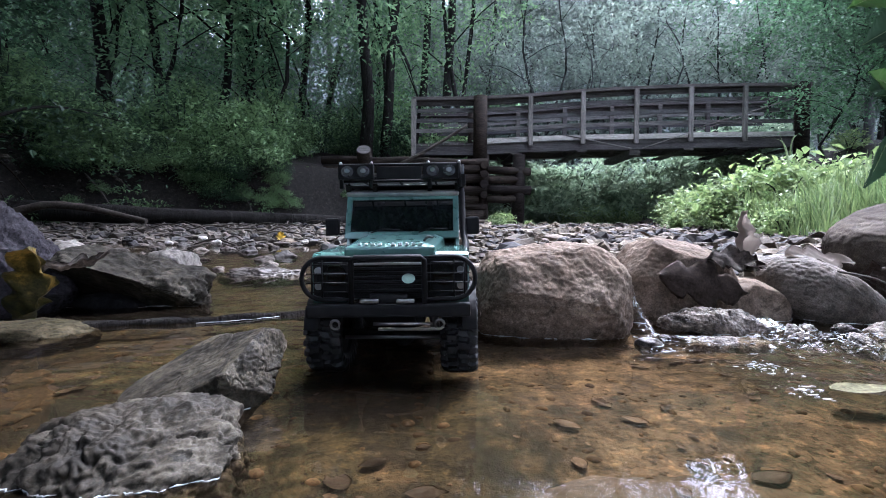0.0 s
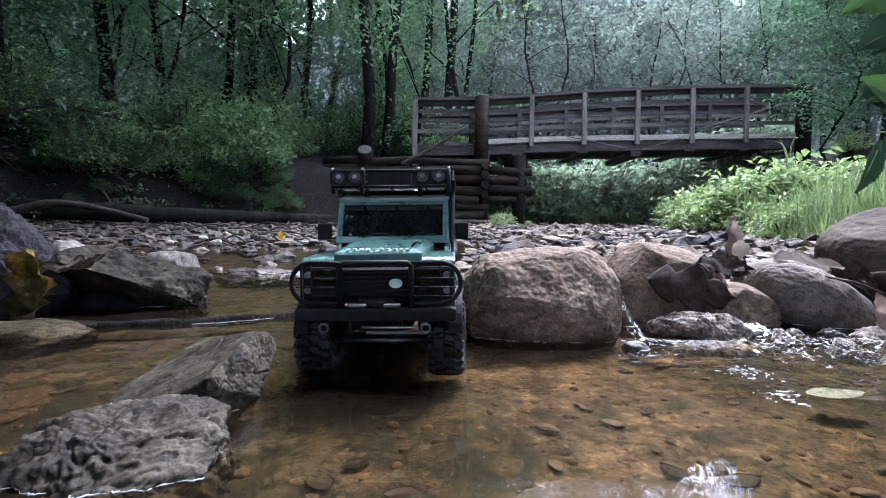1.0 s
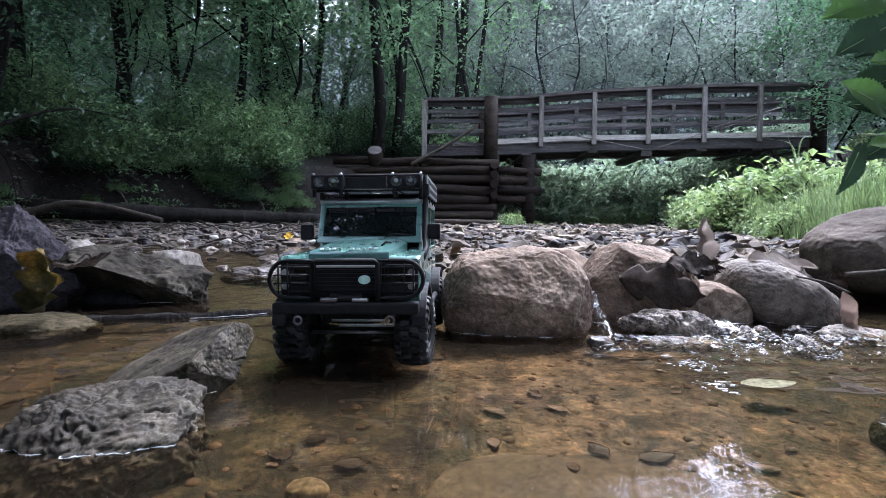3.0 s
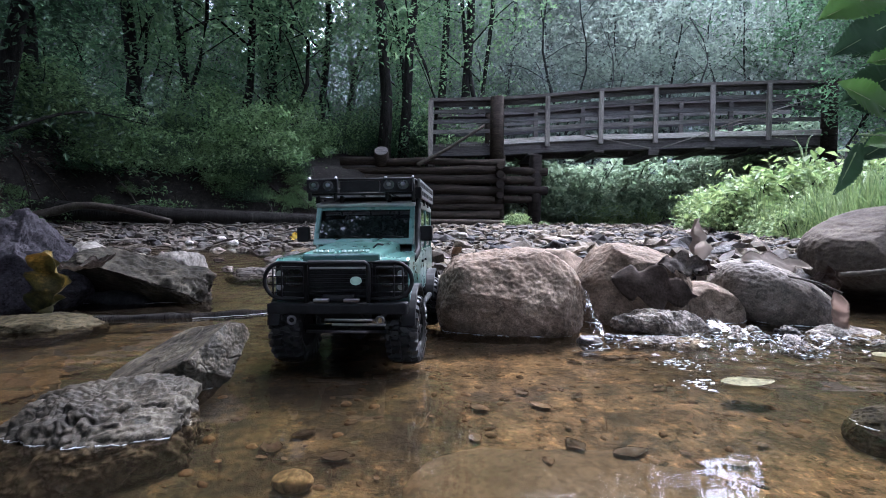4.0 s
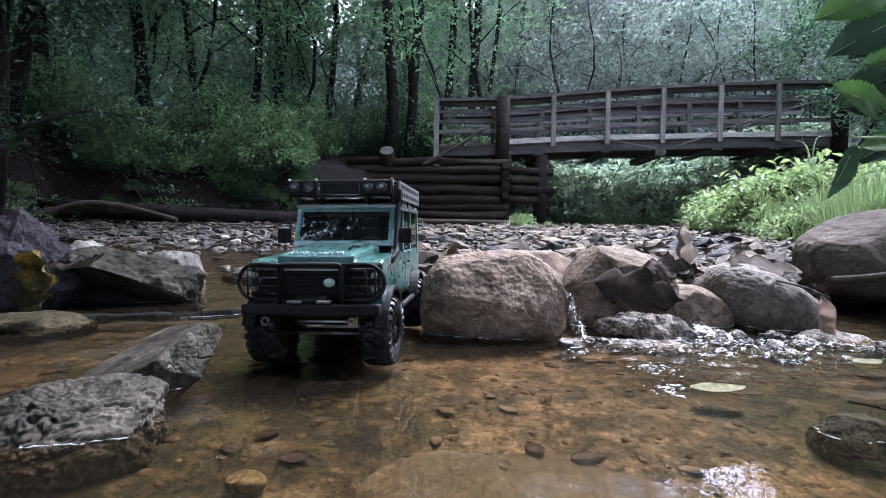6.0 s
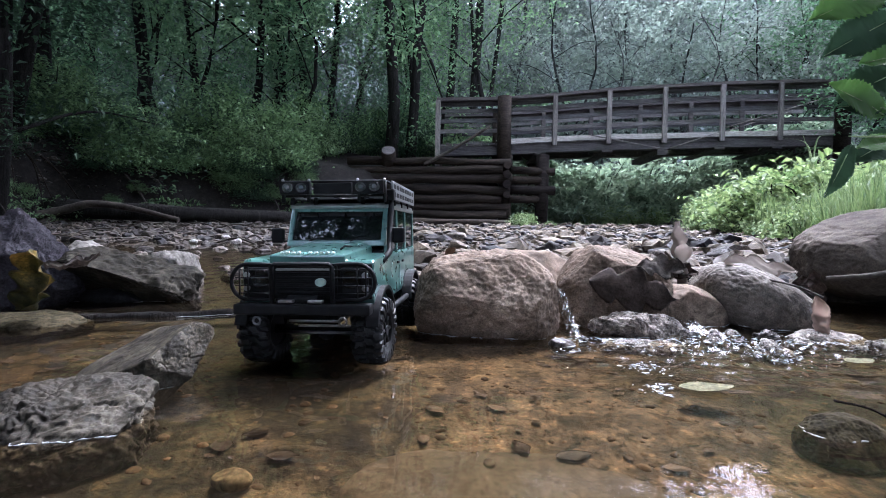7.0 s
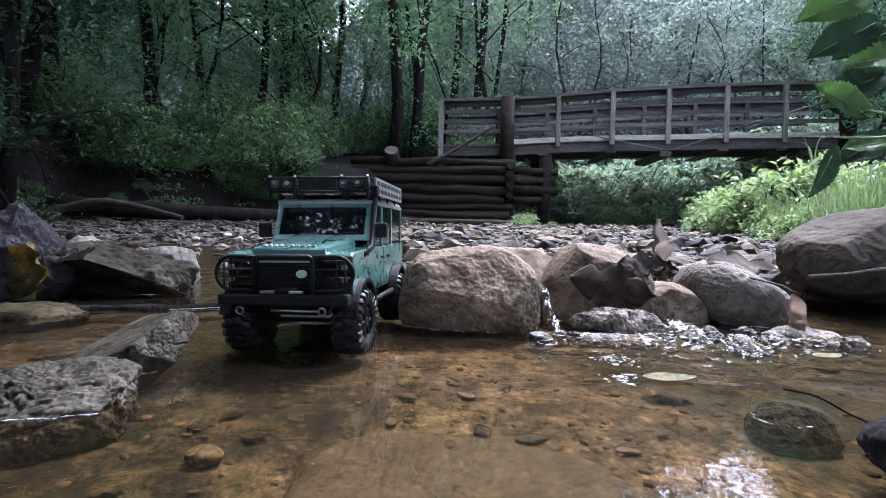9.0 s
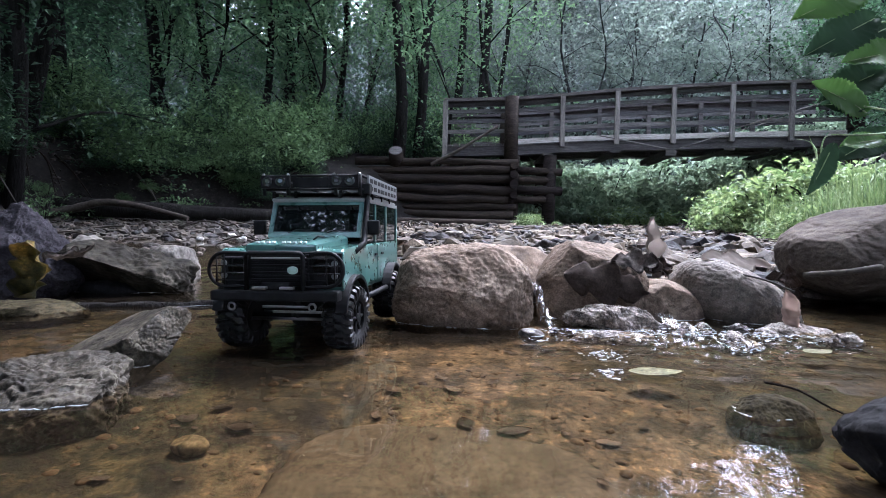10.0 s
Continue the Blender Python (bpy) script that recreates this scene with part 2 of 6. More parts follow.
STONES_BED = grained("bed_stones", [(0.3, (0.025, 0.0175, 0.0105)), (0.5, (0.062, 0.042, 0.025)), (0.75, (0.11, 0.078, 0.047))], 30, 140, (0.6, 0.9), 0.3, 0.003, island=0.6, spec=0.1)
BARK = grained("dark_bark", [(0.3, (0.0065, 0.0058, 0.0054)), (0.55, (0.0165, 0.015, 0.0137)), (0.8, (0.045, 0.041, 0.0375))], 3, 30, (0.8, 0.95), 1.0, 0.05, streak=(3, 3, 0.6), spec=0.06)
OLD_WOOD = grained("weathered_timber", [(0.3, (0.036, 0.033, 0.0325)), (0.55, (0.082, 0.075, 0.0735)), (0.8, (0.165, 0.153, 0.149))], 2.5, 26, (0.7, 0.92), 0.7, 0.012, per_object=0.3, streak=(0.5, 6, 6), spec=0.12)
RAIL_WOOD = grained("grey_rail_timber", [(0.3, (0.045, 0.0432, 0.0437)), (0.55, (0.097, 0.0935, 0.094)), (0.8, (0.185, 0.18, 0.18))], 2.5, 26, (0.7, 0.92), 0.7, 0.012, per_object=0.45, streak=(0.5, 6, 6), spec=0.12)
POST_WOOD = grained("grey_post_timber", [(0.3, (0.075, 0.069, 0.065)), (0.55, (0.15, 0.138, 0.13)), (0.8, (0.25, 0.235, 0.222))], 2.5, 26, (0.7, 0.92), 0.7, 0.012, per_object=0.2, streak=(6, 6, 0.6))
LOG_WOOD = grained("rotting_log", [(0.3, (0.009, 0.007, 0.006)), (0.55, (0.025, 0.0195, 0.0165)), (0.8, (0.068, 0.054, 0.045))], 2, 22, (0.75, 0.95), 1.0, 0.02, per_object=0.4, streak=(0.5, 5, 5), spec=0.06)
# bark of distant trunks, greyed in the colour in place of haze
FAR_BARK = grained("haze_greyed_bark", [(0.3, (0.03, 0.03, 0.029)), (0.55, (0.055, 0.056, 0.055)), (0.8, (0.09, 0.092, 0.09))], 3, 30, (0.85, 0.97), 0.8, 0.03, streak=(3, 3, 0.6), spec=0.05)
MID_BARK = grained("part_hazed_bark", [(0.3, (0.011, 0.011, 0.0105)), (0.55, (0.023, 0.0232, 0.0225)), (0.8, (0.048, 0.0485, 0.047))], 3, 30, (0.85, 0.97), 0.8, 0.03, streak=(3, 3, 0.6), spec=0.05)
DRIFT = grained("driftwood", [(0.3, (0.022, 0.0175, 0.014)), (0.6, (0.055, 0.046, 0.038)), (0.8, (0.12, 0.103, 0.086))], 4, 40, (0.7, 0.95), 0.8, 0.008, spec=0.1)
LEAF_DARK = leafy("dark_forest_leaves", (0.034, 0.076, 0.038), (0.1, 0.185, 0.092), 0.5)
PALE_WOOD = grained("bleached_timber", [(0.3, (0.2, 0.185, 0.165)), (0.55, (0.34, 0.315, 0.285)), (0.8, (0.48, 0.45, 0.41))], 2.5, 26, (0.7, 0.92), 0.7, 0.012, streak=(0.5, 6, 6))
LEAF_BANK = leafy("bank_shrub_leaves", (0.034, 0.066, 0.03), (0.185, 0.28, 0.12), 0.45)
# darker leaf copy: the deep shade of the woods is in its colour
LEAF_DEEP = leafy("shade_darkened_leaves", (0.014, 0.033, 0.017), (0.045, 0.085, 0.042), 0.45)
LEAF_MID = leafy("forest_leaves", (0.058, 0.113, 0.057), (0.172, 0.262, 0.13), 0.55)
# distant leaves, paled in the colour in place of haze
LEAF_FAR = leafy("haze_tinted_far_leaves", (0.064, 0.082, 0.07), (0.16, 0.185, 0.158), 0.5)
LEAF_HAZE = leafy("haze_paled_leaves", (0.084, 0.112, 0.091), (0.182, 0.22, 0.178), 0.5)
LEAF_WEED = leafy("bright_weed_leaves", (0.055, 0.1, 0.034), (0.2, 0.26, 0.1), 0.4)
LEAF_GRASS = leafy("bank_grass", (0.05, 0.09, 0.03), (0.15, 0.205, 0.075), 0.4)
# base colour lifted in place of daylight reaching under the bridge
LEAF_UNDER = leafy("light_lifted_shrub_leaves", (0.09, 0.13, 0.085), (0.24, 0.31, 0.2), 0.5)
LITTER = grained("leaf_litter", [(0.3, (0.025, 0.016, 0.01)), (0.6, (0.075, 0.048, 0.028)), (0.8, (0.16, 0.11, 0.065))], 30, 200, (0.4, 0.8), 0.3, 0.002, per_object=0.5)
BED_STONE = grained("submerged_stone", [(0.32, (0.016, 0.012, 0.008)), (0.52, (0.045, 0.033, 0.022)), (0.72, (0.09, 0.068, 0.046))], 24, 140, (0.7, 0.95), 0.3, 0.003, per_object=0.45, spec=0.05)
# white for foam, and for sky glints drawn as solid marks
FOAM_GLINT = plain("foam_and_glint_white", (0.42, 0.435, 0.445), 0.25)


def falling_material():
    """Fast thin water: clear and glossy, with torn white threads."""
    n = Nodes("falling_water")
    stretch = n.add("ShaderNodeMapping")
    stretch.inputs["Scale"].default_value = (1.0, 0.5, 0.35)
    n.link(n.where, stretch.inputs["Vector"])
    threads = n.noise(170, 5, 0.65, 0.8, stretch.outputs["Vector"])
    white = n.ramp(threads, [(0.54, (0, 0, 0)), (0.62, (1, 1, 1))])
    clear = n.add("ShaderNodeBsdfTransparent")
    gloss = n.add("ShaderNodeBsdfGlossy", Roughness=0.05)
    n.bump(threads, 0.8, 0.003)
    thin = n.add("ShaderNodeMixShader")
    thin.inputs[0].default_value = 0.14
    n.link(clear.outputs[0], thin.inputs[1])
    n.link(gloss.outputs[0], thin.inputs[2])
    n.set(Base_Color=(0.34, 0.35, 0.355, 1), Roughness=0.15)
    both = n.add("ShaderNodeMixShader")
    n.link(white, both.inputs[0])
    n.link(thin.outputs[0], both.inputs[1])
    n.link(n.shader.outputs[0], both.inputs[2])
    n.link(both.outputs[0], n.out.inputs["Surface"])
    return n.material


FALLING = falling_material()
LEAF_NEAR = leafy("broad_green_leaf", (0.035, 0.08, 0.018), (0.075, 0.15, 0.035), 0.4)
LEAF_DEAD = grained("dead_brown_leaf", [(0.3, (0.034, 0.025, 0.02)), (0.6, (0.066, 0.049, 0.04)), (0.8, (0.12, 0.092, 0.077))], 30, 200, (0.7, 0.9), 0.4, 0.002, spec=0.1)
LEAF_YELLOW = grained("yellowing_leaf", [(0.4, (0.026, 0.028, 0.008)), (0.52, (0.075, 0.064, 0.018)), (0.66, (0.27, 0.19, 0.05))], 14, 200, (0.5, 0.8), 0.3, 0.002)
LEAF_PALE = grained("pale_fallen_leaf", [(0.3, (0.14, 0.13, 0.068)), (0.7, (0.25, 0.235, 0.135))], 40, 200, (0.5, 0.75), 0.2, 0.002, spec=0.1)
LEAF_RUST = leafy("rust_brown_leaf", (0.2, 0.14, 0.108), (0.34, 0.25, 0.2), 0.5, 0.7)
LEAF_GREY = grained("grey_dry_leaf", [(0.3, (0.07, 0.058, 0.05)), (0.6, (0.13, 0.112, 0.099)), (0.8, (0.21, 0.186, 0.168))], 30, 200, (0.8, 0.95), 0.3, 0.002, spec=0.05)
LEAF_DRY = leafy("dry_thin_leaf", (0.16, 0.135, 0.115), (0.26, 0.22, 0.19), 0.5, 0.8)
# shaded twin of LEAF_NEAR, the shade put into the leaf colour
LEAF_SHADE = leafy("shaded_broad_leaf", (0.014, 0.035, 0.016), (0.03, 0.062, 0.03), 0.25, 0.8)
LEAF_STALK = grained("pale_stalk", [(0.3, (0.12, 0.17, 0.07)), (0.7, (0.25, 0.3, 0.15))], 20, 120, (0.4, 0.7), 0.2, 0.001)
TWIG = grained("dark_twig", [(0.3, (0.02, 0.015, 0.012)), (0.7, (0.07, 0.055, 0.045))], 30, 200, (0.6, 0.9), 0.5, 0.002)
BED_PALE = grained("tan_bed_stone", [(0.3, (0.033, 0.025, 0.0172)), (0.55, (0.062, 0.048, 0.0335)), (0.8, (0.098, 0.078, 0.056))], 14, 120, (0.6, 0.9), 0.3, 0.002, spec=0.1)
PAINT = plain("teal_paint", (0.054, 0.137, 0.12), 0.28, 0.1, 0.9)
BLACK = plain("black_plastic", (0.0065, 0.0065, 0.007), 0.6, relief=0.2, spec=0.1)
RUBBER = plain("tyre_rubber", (0.0065, 0.0065, 0.0066), 0.5, relief=0.3, spec=0.22)
STEEL = plain("bare_steel", (0.28, 0.28, 0.28), 0.35, 1.0)
REFLECTOR = plain("lamp_reflector", (0.05, 0.052, 0.053), 0.25, 0.6, 0.4)
LADDER = plain("grey_alloy", (0.15, 0.155, 0.155), 0.5, 0.2)
SILVER = plain("silver_paint", (0.3, 0.305, 0.3), 0.4, 0.4)
GLASS = plain("tinted_glass", (0.004, 0.0055, 0.006), 0.025, 0.0, 0.0, spec=0.6)
LENS = plain("lamp_lens", (0.42, 0.44, 0.45), 0.08, 0.6, 0.8)
PEBBLE = grained("pale_yellow_pebble", [(0.3, (0.085, 0.064, 0.035)), (0.7, (0.145, 0.112, 0.065))], 30, 150, (0.6, 0.85), 0.15, 0.001, spec=0.1)
WHITE_STONE = grained("whitish_stone", [(0.3, (0.2, 0.19, 0.17)), (0.7, (0.38, 0.36, 0.33))], 16, 120, (0.6, 0.9), 0.4, 0.003, spec=0.1)
WHITE = plain("white_lettering", (0.75, 0.77, 0.75), 0.45)
BADGE = plain("pale_green_badge", (0.35, 0.5, 0.42), 0.4)
YELLOW = plain("yellow_plastic", (0.7, 0.48, 0.05), 0.45)


def ground_material():
    n = Nodes("stream_ground")
    split = n.add("ShaderNodeSeparateXYZ")
    n.link(n.where, split.inputs[0])
    big, mid, fine = n.noise(2.6, 5, 0.65, 0.5), n.noise(17, 8, 0.7, 0.2), n.noise(120, 4, 0.75)
    sand = n.ramp(mid, [(0.34, (0.012, 0.0085, 0.0055)), (0.44, (0.046, 0.032, 0.02)), (0.55, (0.1, 0.069, 0.043)), (0.72, (0.165, 0.122, 0.083))])
    # olive silt, darkened further for shade towards both sides of the pool
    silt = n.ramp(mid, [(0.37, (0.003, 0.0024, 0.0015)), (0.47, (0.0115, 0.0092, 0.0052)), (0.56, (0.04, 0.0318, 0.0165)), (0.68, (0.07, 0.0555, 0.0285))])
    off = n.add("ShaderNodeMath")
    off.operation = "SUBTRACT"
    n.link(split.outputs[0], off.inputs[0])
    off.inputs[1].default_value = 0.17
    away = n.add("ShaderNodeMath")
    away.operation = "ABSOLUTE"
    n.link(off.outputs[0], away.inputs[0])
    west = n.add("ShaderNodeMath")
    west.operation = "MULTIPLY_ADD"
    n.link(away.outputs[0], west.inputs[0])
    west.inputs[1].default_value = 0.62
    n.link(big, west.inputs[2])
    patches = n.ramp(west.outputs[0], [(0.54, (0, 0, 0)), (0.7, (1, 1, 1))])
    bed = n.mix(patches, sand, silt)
    stain = n.ramp(n.noise(11, 9, 0.78, 0.4), [(0.38, (0.2, 0.2, 0.18)), (0.46, (0.85, 0.88, 0.82)), (0.56, (1.0, 1.0, 1.0)), (0.68, (1.45, 1.3, 1.1))])
    bed = n.mix(0.9, bed, stain, "MULTIPLY")
    flake = n.ramp(n.noise(55, 6, 0.7, 0.2), [(0.4, (0.22, 0.2, 0.18)), (0.445, (0.95, 0.95, 0.95)), (0.56, (1, 1, 1)), (0.6, (1.9, 1.8, 1.65))])
    bed = n.mix(0.9, bed, flake, "MULTIPLY")
    # dark earth, taken near black to hold the shadow of the undercut bank
    shaded_soil = n.ramp(mid, [(0.36, (0.0025, 0.002, 0.0016)), (0.52, (0.008, 0.0064, 0.005)), (0.7, (0.026, 0.021, 0.0165))])
    gravel = n.ramp(mid, [(0.33, (0.013, 0.011, 0.009)), (0.55, (0.042, 0.035, 0.028)), (0.72, (0.105, 0.09, 0.074))])
    up = n.add("ShaderNodeMapRange")
    up.inputs["From Min"].default_value, up.inputs["From Max"].default_value = -0.015, 0.03
    n.link(split.outputs[2], up.inputs["Value"])
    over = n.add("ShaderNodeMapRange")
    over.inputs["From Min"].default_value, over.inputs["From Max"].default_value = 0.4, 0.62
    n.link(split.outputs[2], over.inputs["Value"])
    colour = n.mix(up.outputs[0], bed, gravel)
    colour = n.mix(over.outputs[0], colour, shaded_soil)
    speck = n.ramp(fine, [(0.3, (0.6, 0.6, 0.6)), (0.7, (1.3, 1.3, 1.3))])
    colour = n.mix(0.8, colour, speck, "MULTIPLY")
    n.bump(n.mix(0.5, mid, fine), 0.7, 0.01)
    n.set(Base_Color=colour, Roughness=0.85, Specular_IOR_Level=0.15)
    return n.material


GROUND = ground_material()

# ---- the ground, one sheet ----
LEFT_FOOT = [(-2.6, -6), (-2.5, 0.5), (-3.2, 2.5), (-4.9, 4), (-6.3, 5.6), (-6.1, 7.3), (-4.5, 8.7), (-2.8, 10), (-1.2, 11.2), (0.9, 11.9), (1.6, 13), (2.2, 20), (2, 60)]
RIGHT_FOOT = [(1.9, -6), (1.9, 1.2), (2.3, 2.6), (2.9, 4.2), (3.4, 6.0), (4.6, 8.0), (5.4, 11), (5.5, 20), (6, 60)]


def side_of(line, x, y):
    """Signed distance to a line of points that runs with y: positive to its right."""
    best = np.full(x.shape, 1e9)
    for (ax, ay), (bx, by) in zip(line[:-1], line[1:]):
        dx, dy = bx - ax, by - ay
        t = np.clip(((x - ax) * dx + (y - ay) * dy) / (dx * dx + dy * dy), 0, 1)
        best = np.minimum(best, np.hypot(x - ax - t * dx, y - ay - t * dy))
    at = np.interp(y, [p[1] for p in line], [p[0] for p in line])
    return np.where(x > at, best, -best)


def waves(x, y, seed=0.0):
    """Cheap smooth noise, about -1 to 1."""
    s = seed * 1.7
    return (np.sin(1.3 * x + 0.9 * y + s) * np.cos(0.7 * x - 1.5 * y + 2 * s) * 0.5 + np.sin(2.9 * x - 2.1 * y + 3 * s) * 0.3
            + np.sin(5.7 * x + 4.3 * y + s) * np.cos(4.9 * x - 6.1 * y) * 0.2)


def water_level(x, y):
    y = np.asarray(y, float)
    return np.interp(y, [-9, 0, 0.3, 0.5, 0.72, 1.18, 1.5, 2.0, 4.2, 6, 14], [-0.018, -0.017, -0.012, -0.0055, 0, 0, 0.012, 0.03, 0.1, 0.16, 0.42])


def ground_level(x, y):
    x, y = np.asarray(x, float), np.asarray(y, float)
    x0, y0 = x, y
    wander = np.clip((y - 1.2) / 0.5, 0, 1)
    x, y = x + 0.22 * wander * waves(1.7 * x0, 1.3 * y0, 9), y + 0.13 * wander * waves(2.3 * x0, 1.1 * y0, 8)
    right = np.interp(y, [-9, 0.4, 0.75, 1.2, 1.55, 2.0, 3, 5, 9, 14, 24, 60], [-0.06, -0.05, -0.022, -0.02, -0.005, 0.09, 0.17, 0.25, 0.4, 0.58, 0.9, 1.2])
    left = np.interp(y, [-9, 0.45, 0.75, 1.2, 1.7, 4.0, 4.8, 6, 9, 14, 24, 60], [-0.06, -0.05, -0.03, -0.03, -0.02, 0.05, 0.13, 0.23, 0.4, 0.58, 0.9, 1.2])
    k = np.clip((x + 0.55 + 0.22 * (y - 2)) / 0.7, 0, 1)
    k = k * k * (3 - 2 * k)
    z = left + (right - left) * k
    x, y = x0, y0
    z = z + (0.005 + 0.008 * (y > 1.6)) * waves(6 * x, 6 * y, 1) + 0.003 * waves(17 * x, 17 * y, 2)
    d = -side_of(LEFT_FOOT, x, y)
    z = z + np.interp(d, [-0.6, 0, 0.15, 0.35, 0.6, 1.0, 1.6, 3, 8, 40], [0, 0.06, 0.22, 0.95, 1.25, 1.4, 1.55, 1.9, 2.3, 4.5]) * (1 + 0.12 * waves(1.1 * x, 1.1 * y, 3))
    d = side_of(RIGHT_FOOT, x, y)
    z = z + np.interp(d, [-0.4, 0, 0.4, 1.2, 3, 4.2, 6, 40], [0, 0.02, 0.14, 0.26, 0.55, 1.7, 2.2, 4.5]) * (1 + 0.12 * waves(1.1 * x, 1.1 * y, 5))
    return z


def grid(xs, ys, height):
    x, y = np.meshgrid(xs, ys)
    v = np.stack([x, y, height(x, y)], -1).reshape(-1, 3)
    n, m = len(xs), len(ys)
    a = (np.arange(m - 1)[:, None] * n + np.arange(n - 1)[None]).ravel()
    return v, np.stack([a, a + 1, a + n + 1, a + n], 1)


def spaced(*pieces):
    """Coordinates in stretches of (start, end, step)."""
    out = []
    for a, b, step in pieces:
        out += list(np.arange(a, b - 1e-6, step))
    return np.array(out + [pieces[-1][1]])


gx = spaced((-300, -60, 40), (-60, -14, 4), (-14, -6, 0.4), (-6, -1.6, 0.12), (-1.6, 1.8, 0.025), (1.8, 6, 0.12), (6, 14, 0.4), (14, 60, 4), (60, 300, 40))
gy = spaced((-300, -40, 40), (-40, -4, 3), (-4, 0, 0.3), (0, 2.2, 0.025), (2.2, 6, 0.08), (6, 16, 0.25), (16, 60, 2), (60, 300, 40))
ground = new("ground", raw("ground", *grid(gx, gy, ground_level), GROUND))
tagged(ground, "brown stream bed and gravel rising to earthy banks", "ground", kind="structure")


def riffle(x, y):
    """How rough the water runs: under the row of boulders, and beside the slabs."""
    a = np.exp(-(((x - 0.62) / 0.36) ** 2 + ((y - 0.99) / 0.16) ** 2))
    b = 0.5 * np.exp(-(((x + 0.2) / 0.9) ** 2 + ((y - 2.6) / 0.9) ** 2))
    c = 0.3 * np.exp(-(((x + 0.9) / 0.8) ** 2 + ((y - 1.75) / 0.35) ** 2))
    return a + b + c


def water_surface(x, y):
    z = water_level(x, y)
    z = z + 0.001 * waves(9 * x, 15 * y, 4)
    return z + riffle(x, y) * (0.009 * waves(26 * x, 40 * y, 6) + 0.0032 * waves(70 * x, 95 * y, 7) + 0.0007 * waves(130 * x, 150 * y, 8))


wx = spaced((-6, -1.6, 0.2), (-1.6, 0.1, 0.012), (0.1, 1.2, 0.006), (1.2, 1.9, 0.012), (1.9, 4, 0.2))
wy = spaced((-6, 0, 0.3), (0, 0.7, 0.012), (0.7, 1.25, 0.006), (1.25, 1.6, 0.012), (1.6, 3, 0.03), (3, 7, 0.2))
water = new("water", raw("water", *grid(wx, wy, water_surface), WATER))
tagged(water, "clear shallow stream water over a brown bed", "water", kind="structure")

# ---- rocks ----


def rock_mesh(name, size, seed, material, cuts=7, rough=0.12, level=4, planes=(), square=2.0, ridge=0.0, pits=0.0, crack=0.0, keen=0.92):
    """A stone: a ball cut by flat planes, roughened at three scales, and stretched to its size."""
    rnd = random.Random(seed)
    bm = bmesh.new()
    bmesh.ops.create_icosphere(bm, subdivisions=level, radius=1.0)
    faces = []
    for _ in range(cuts):
        n = Vector((rnd.gauss(0, 1), rnd.gauss(0, 1), rnd.gauss(0, 1))).normalized()
        faces.append((n, rnd.uniform(0.62, 0.9)))
    faces += [(Vector(n).normalized(), d) for n, d in planes]
    longest = max(size)
    shift = Vector((seed * 3.1, seed * 1.7, seed * 2.3))
    for v in bm.verts:
        p = v.co.copy()
        p /= (abs(p.x) ** square + abs(p.y) ** square + abs(p.z) ** square) ** (1 / square)
        for n, d in faces:
            over = p.dot(n) - d
            if over > 0:
                p -= n * over * keen
        q = p.normalized()
        p0, p = p, Vector((p.x * size[0], p.y * size[1], p.z * size[2])) / longest
        k = rough * noise.noise(p * 1.6 + shift) + rough * 0.5 * noise.noise(p * 4 + shift) + rough * 0.22 * noise.noise(p * 10 + shift)
        if level > 4:
            k += rough * 0.22 * noise.noise(p * 20 + shift) - rough * 0.2 * abs(noise.noise(p * 33 + shift))
        if level > 5:
            k += rough * 0.08 * noise.noise(p * 60 + shift)
        if pits:
            k -= pits * max(0.0, noise.noise(p * 7 + shift * 1.3)) + pits * 0.7 * max(0.0, noise.noise(p * 16 + shift)) + pits * 0.3 * max(0.0, noise.noise(p * 36 + shift))
        if ridge:
            k -= ridge * max(0.0, 0.35 - abs(noise.noise(p * 2.3 + shift * 2))) + ridge * 0.5 * max(0.0, 0.3 - abs(noise.noise(p * 6 + shift)))
        if crack:
            w = p * 2.1 + shift * 1.9 + Vector((noise.noise(p * 5 + shift), noise.noise(p * 5 - shift), 0)) * 0.35
            k -= crack * max(0.0, 1 - abs(noise.noise(w)) / 0.045) * max(0.0, noise.noise(p * 1.3 - shift) + 0.35)
        p = p0 + q * k
        v.co = (p.x * size[0], p.y * size[1], p.z * size[2])
    smooth(bm)
    me = bpy.data.meshes.new(name)
    bm.to_mesh(me)
    bm.free()
    me.materials.append(material)
    return me


def rock(name, at, size, turn, seed, material, label, group="", **more):
    ob = new(name, rock_mesh(name, size, seed, material, **more))
    ob.matrix_world = pose(*at, *turn)
    return tagged(ob, label, "rock", group)


GROUP = "boulders across the stream"
rock("boulder", (0.143, 1.13, 0.058), (0.164, 0.148, 0.13), (0, 0, 4), 3, ROCK_TAN, "rounded tan boulder standing in the shallow stream", GROUP, level=7, cuts=1, rough=0.08, square=2.7, pits=0.008, crack=0.03, keen=0.72, planes=(((-0.21, -0.1, 0.97), 0.86), ((-0.95, 0, 0.3), 0.9), ((0.05, -1, 0.6), 0.84), ((-0.25, -1, -0.75), 0.62), ((0.9, -0.7, -0.1), 0.98)))
rock("boulder", (0.295, 1.42, 0.075), (0.12, 0.12, 0.1), (0, 0, 20), 4, ROCK_TAN, "rounded tan boulder behind the first one", GROUP, level=5, cuts=3, rough=0.1, square=2.6)
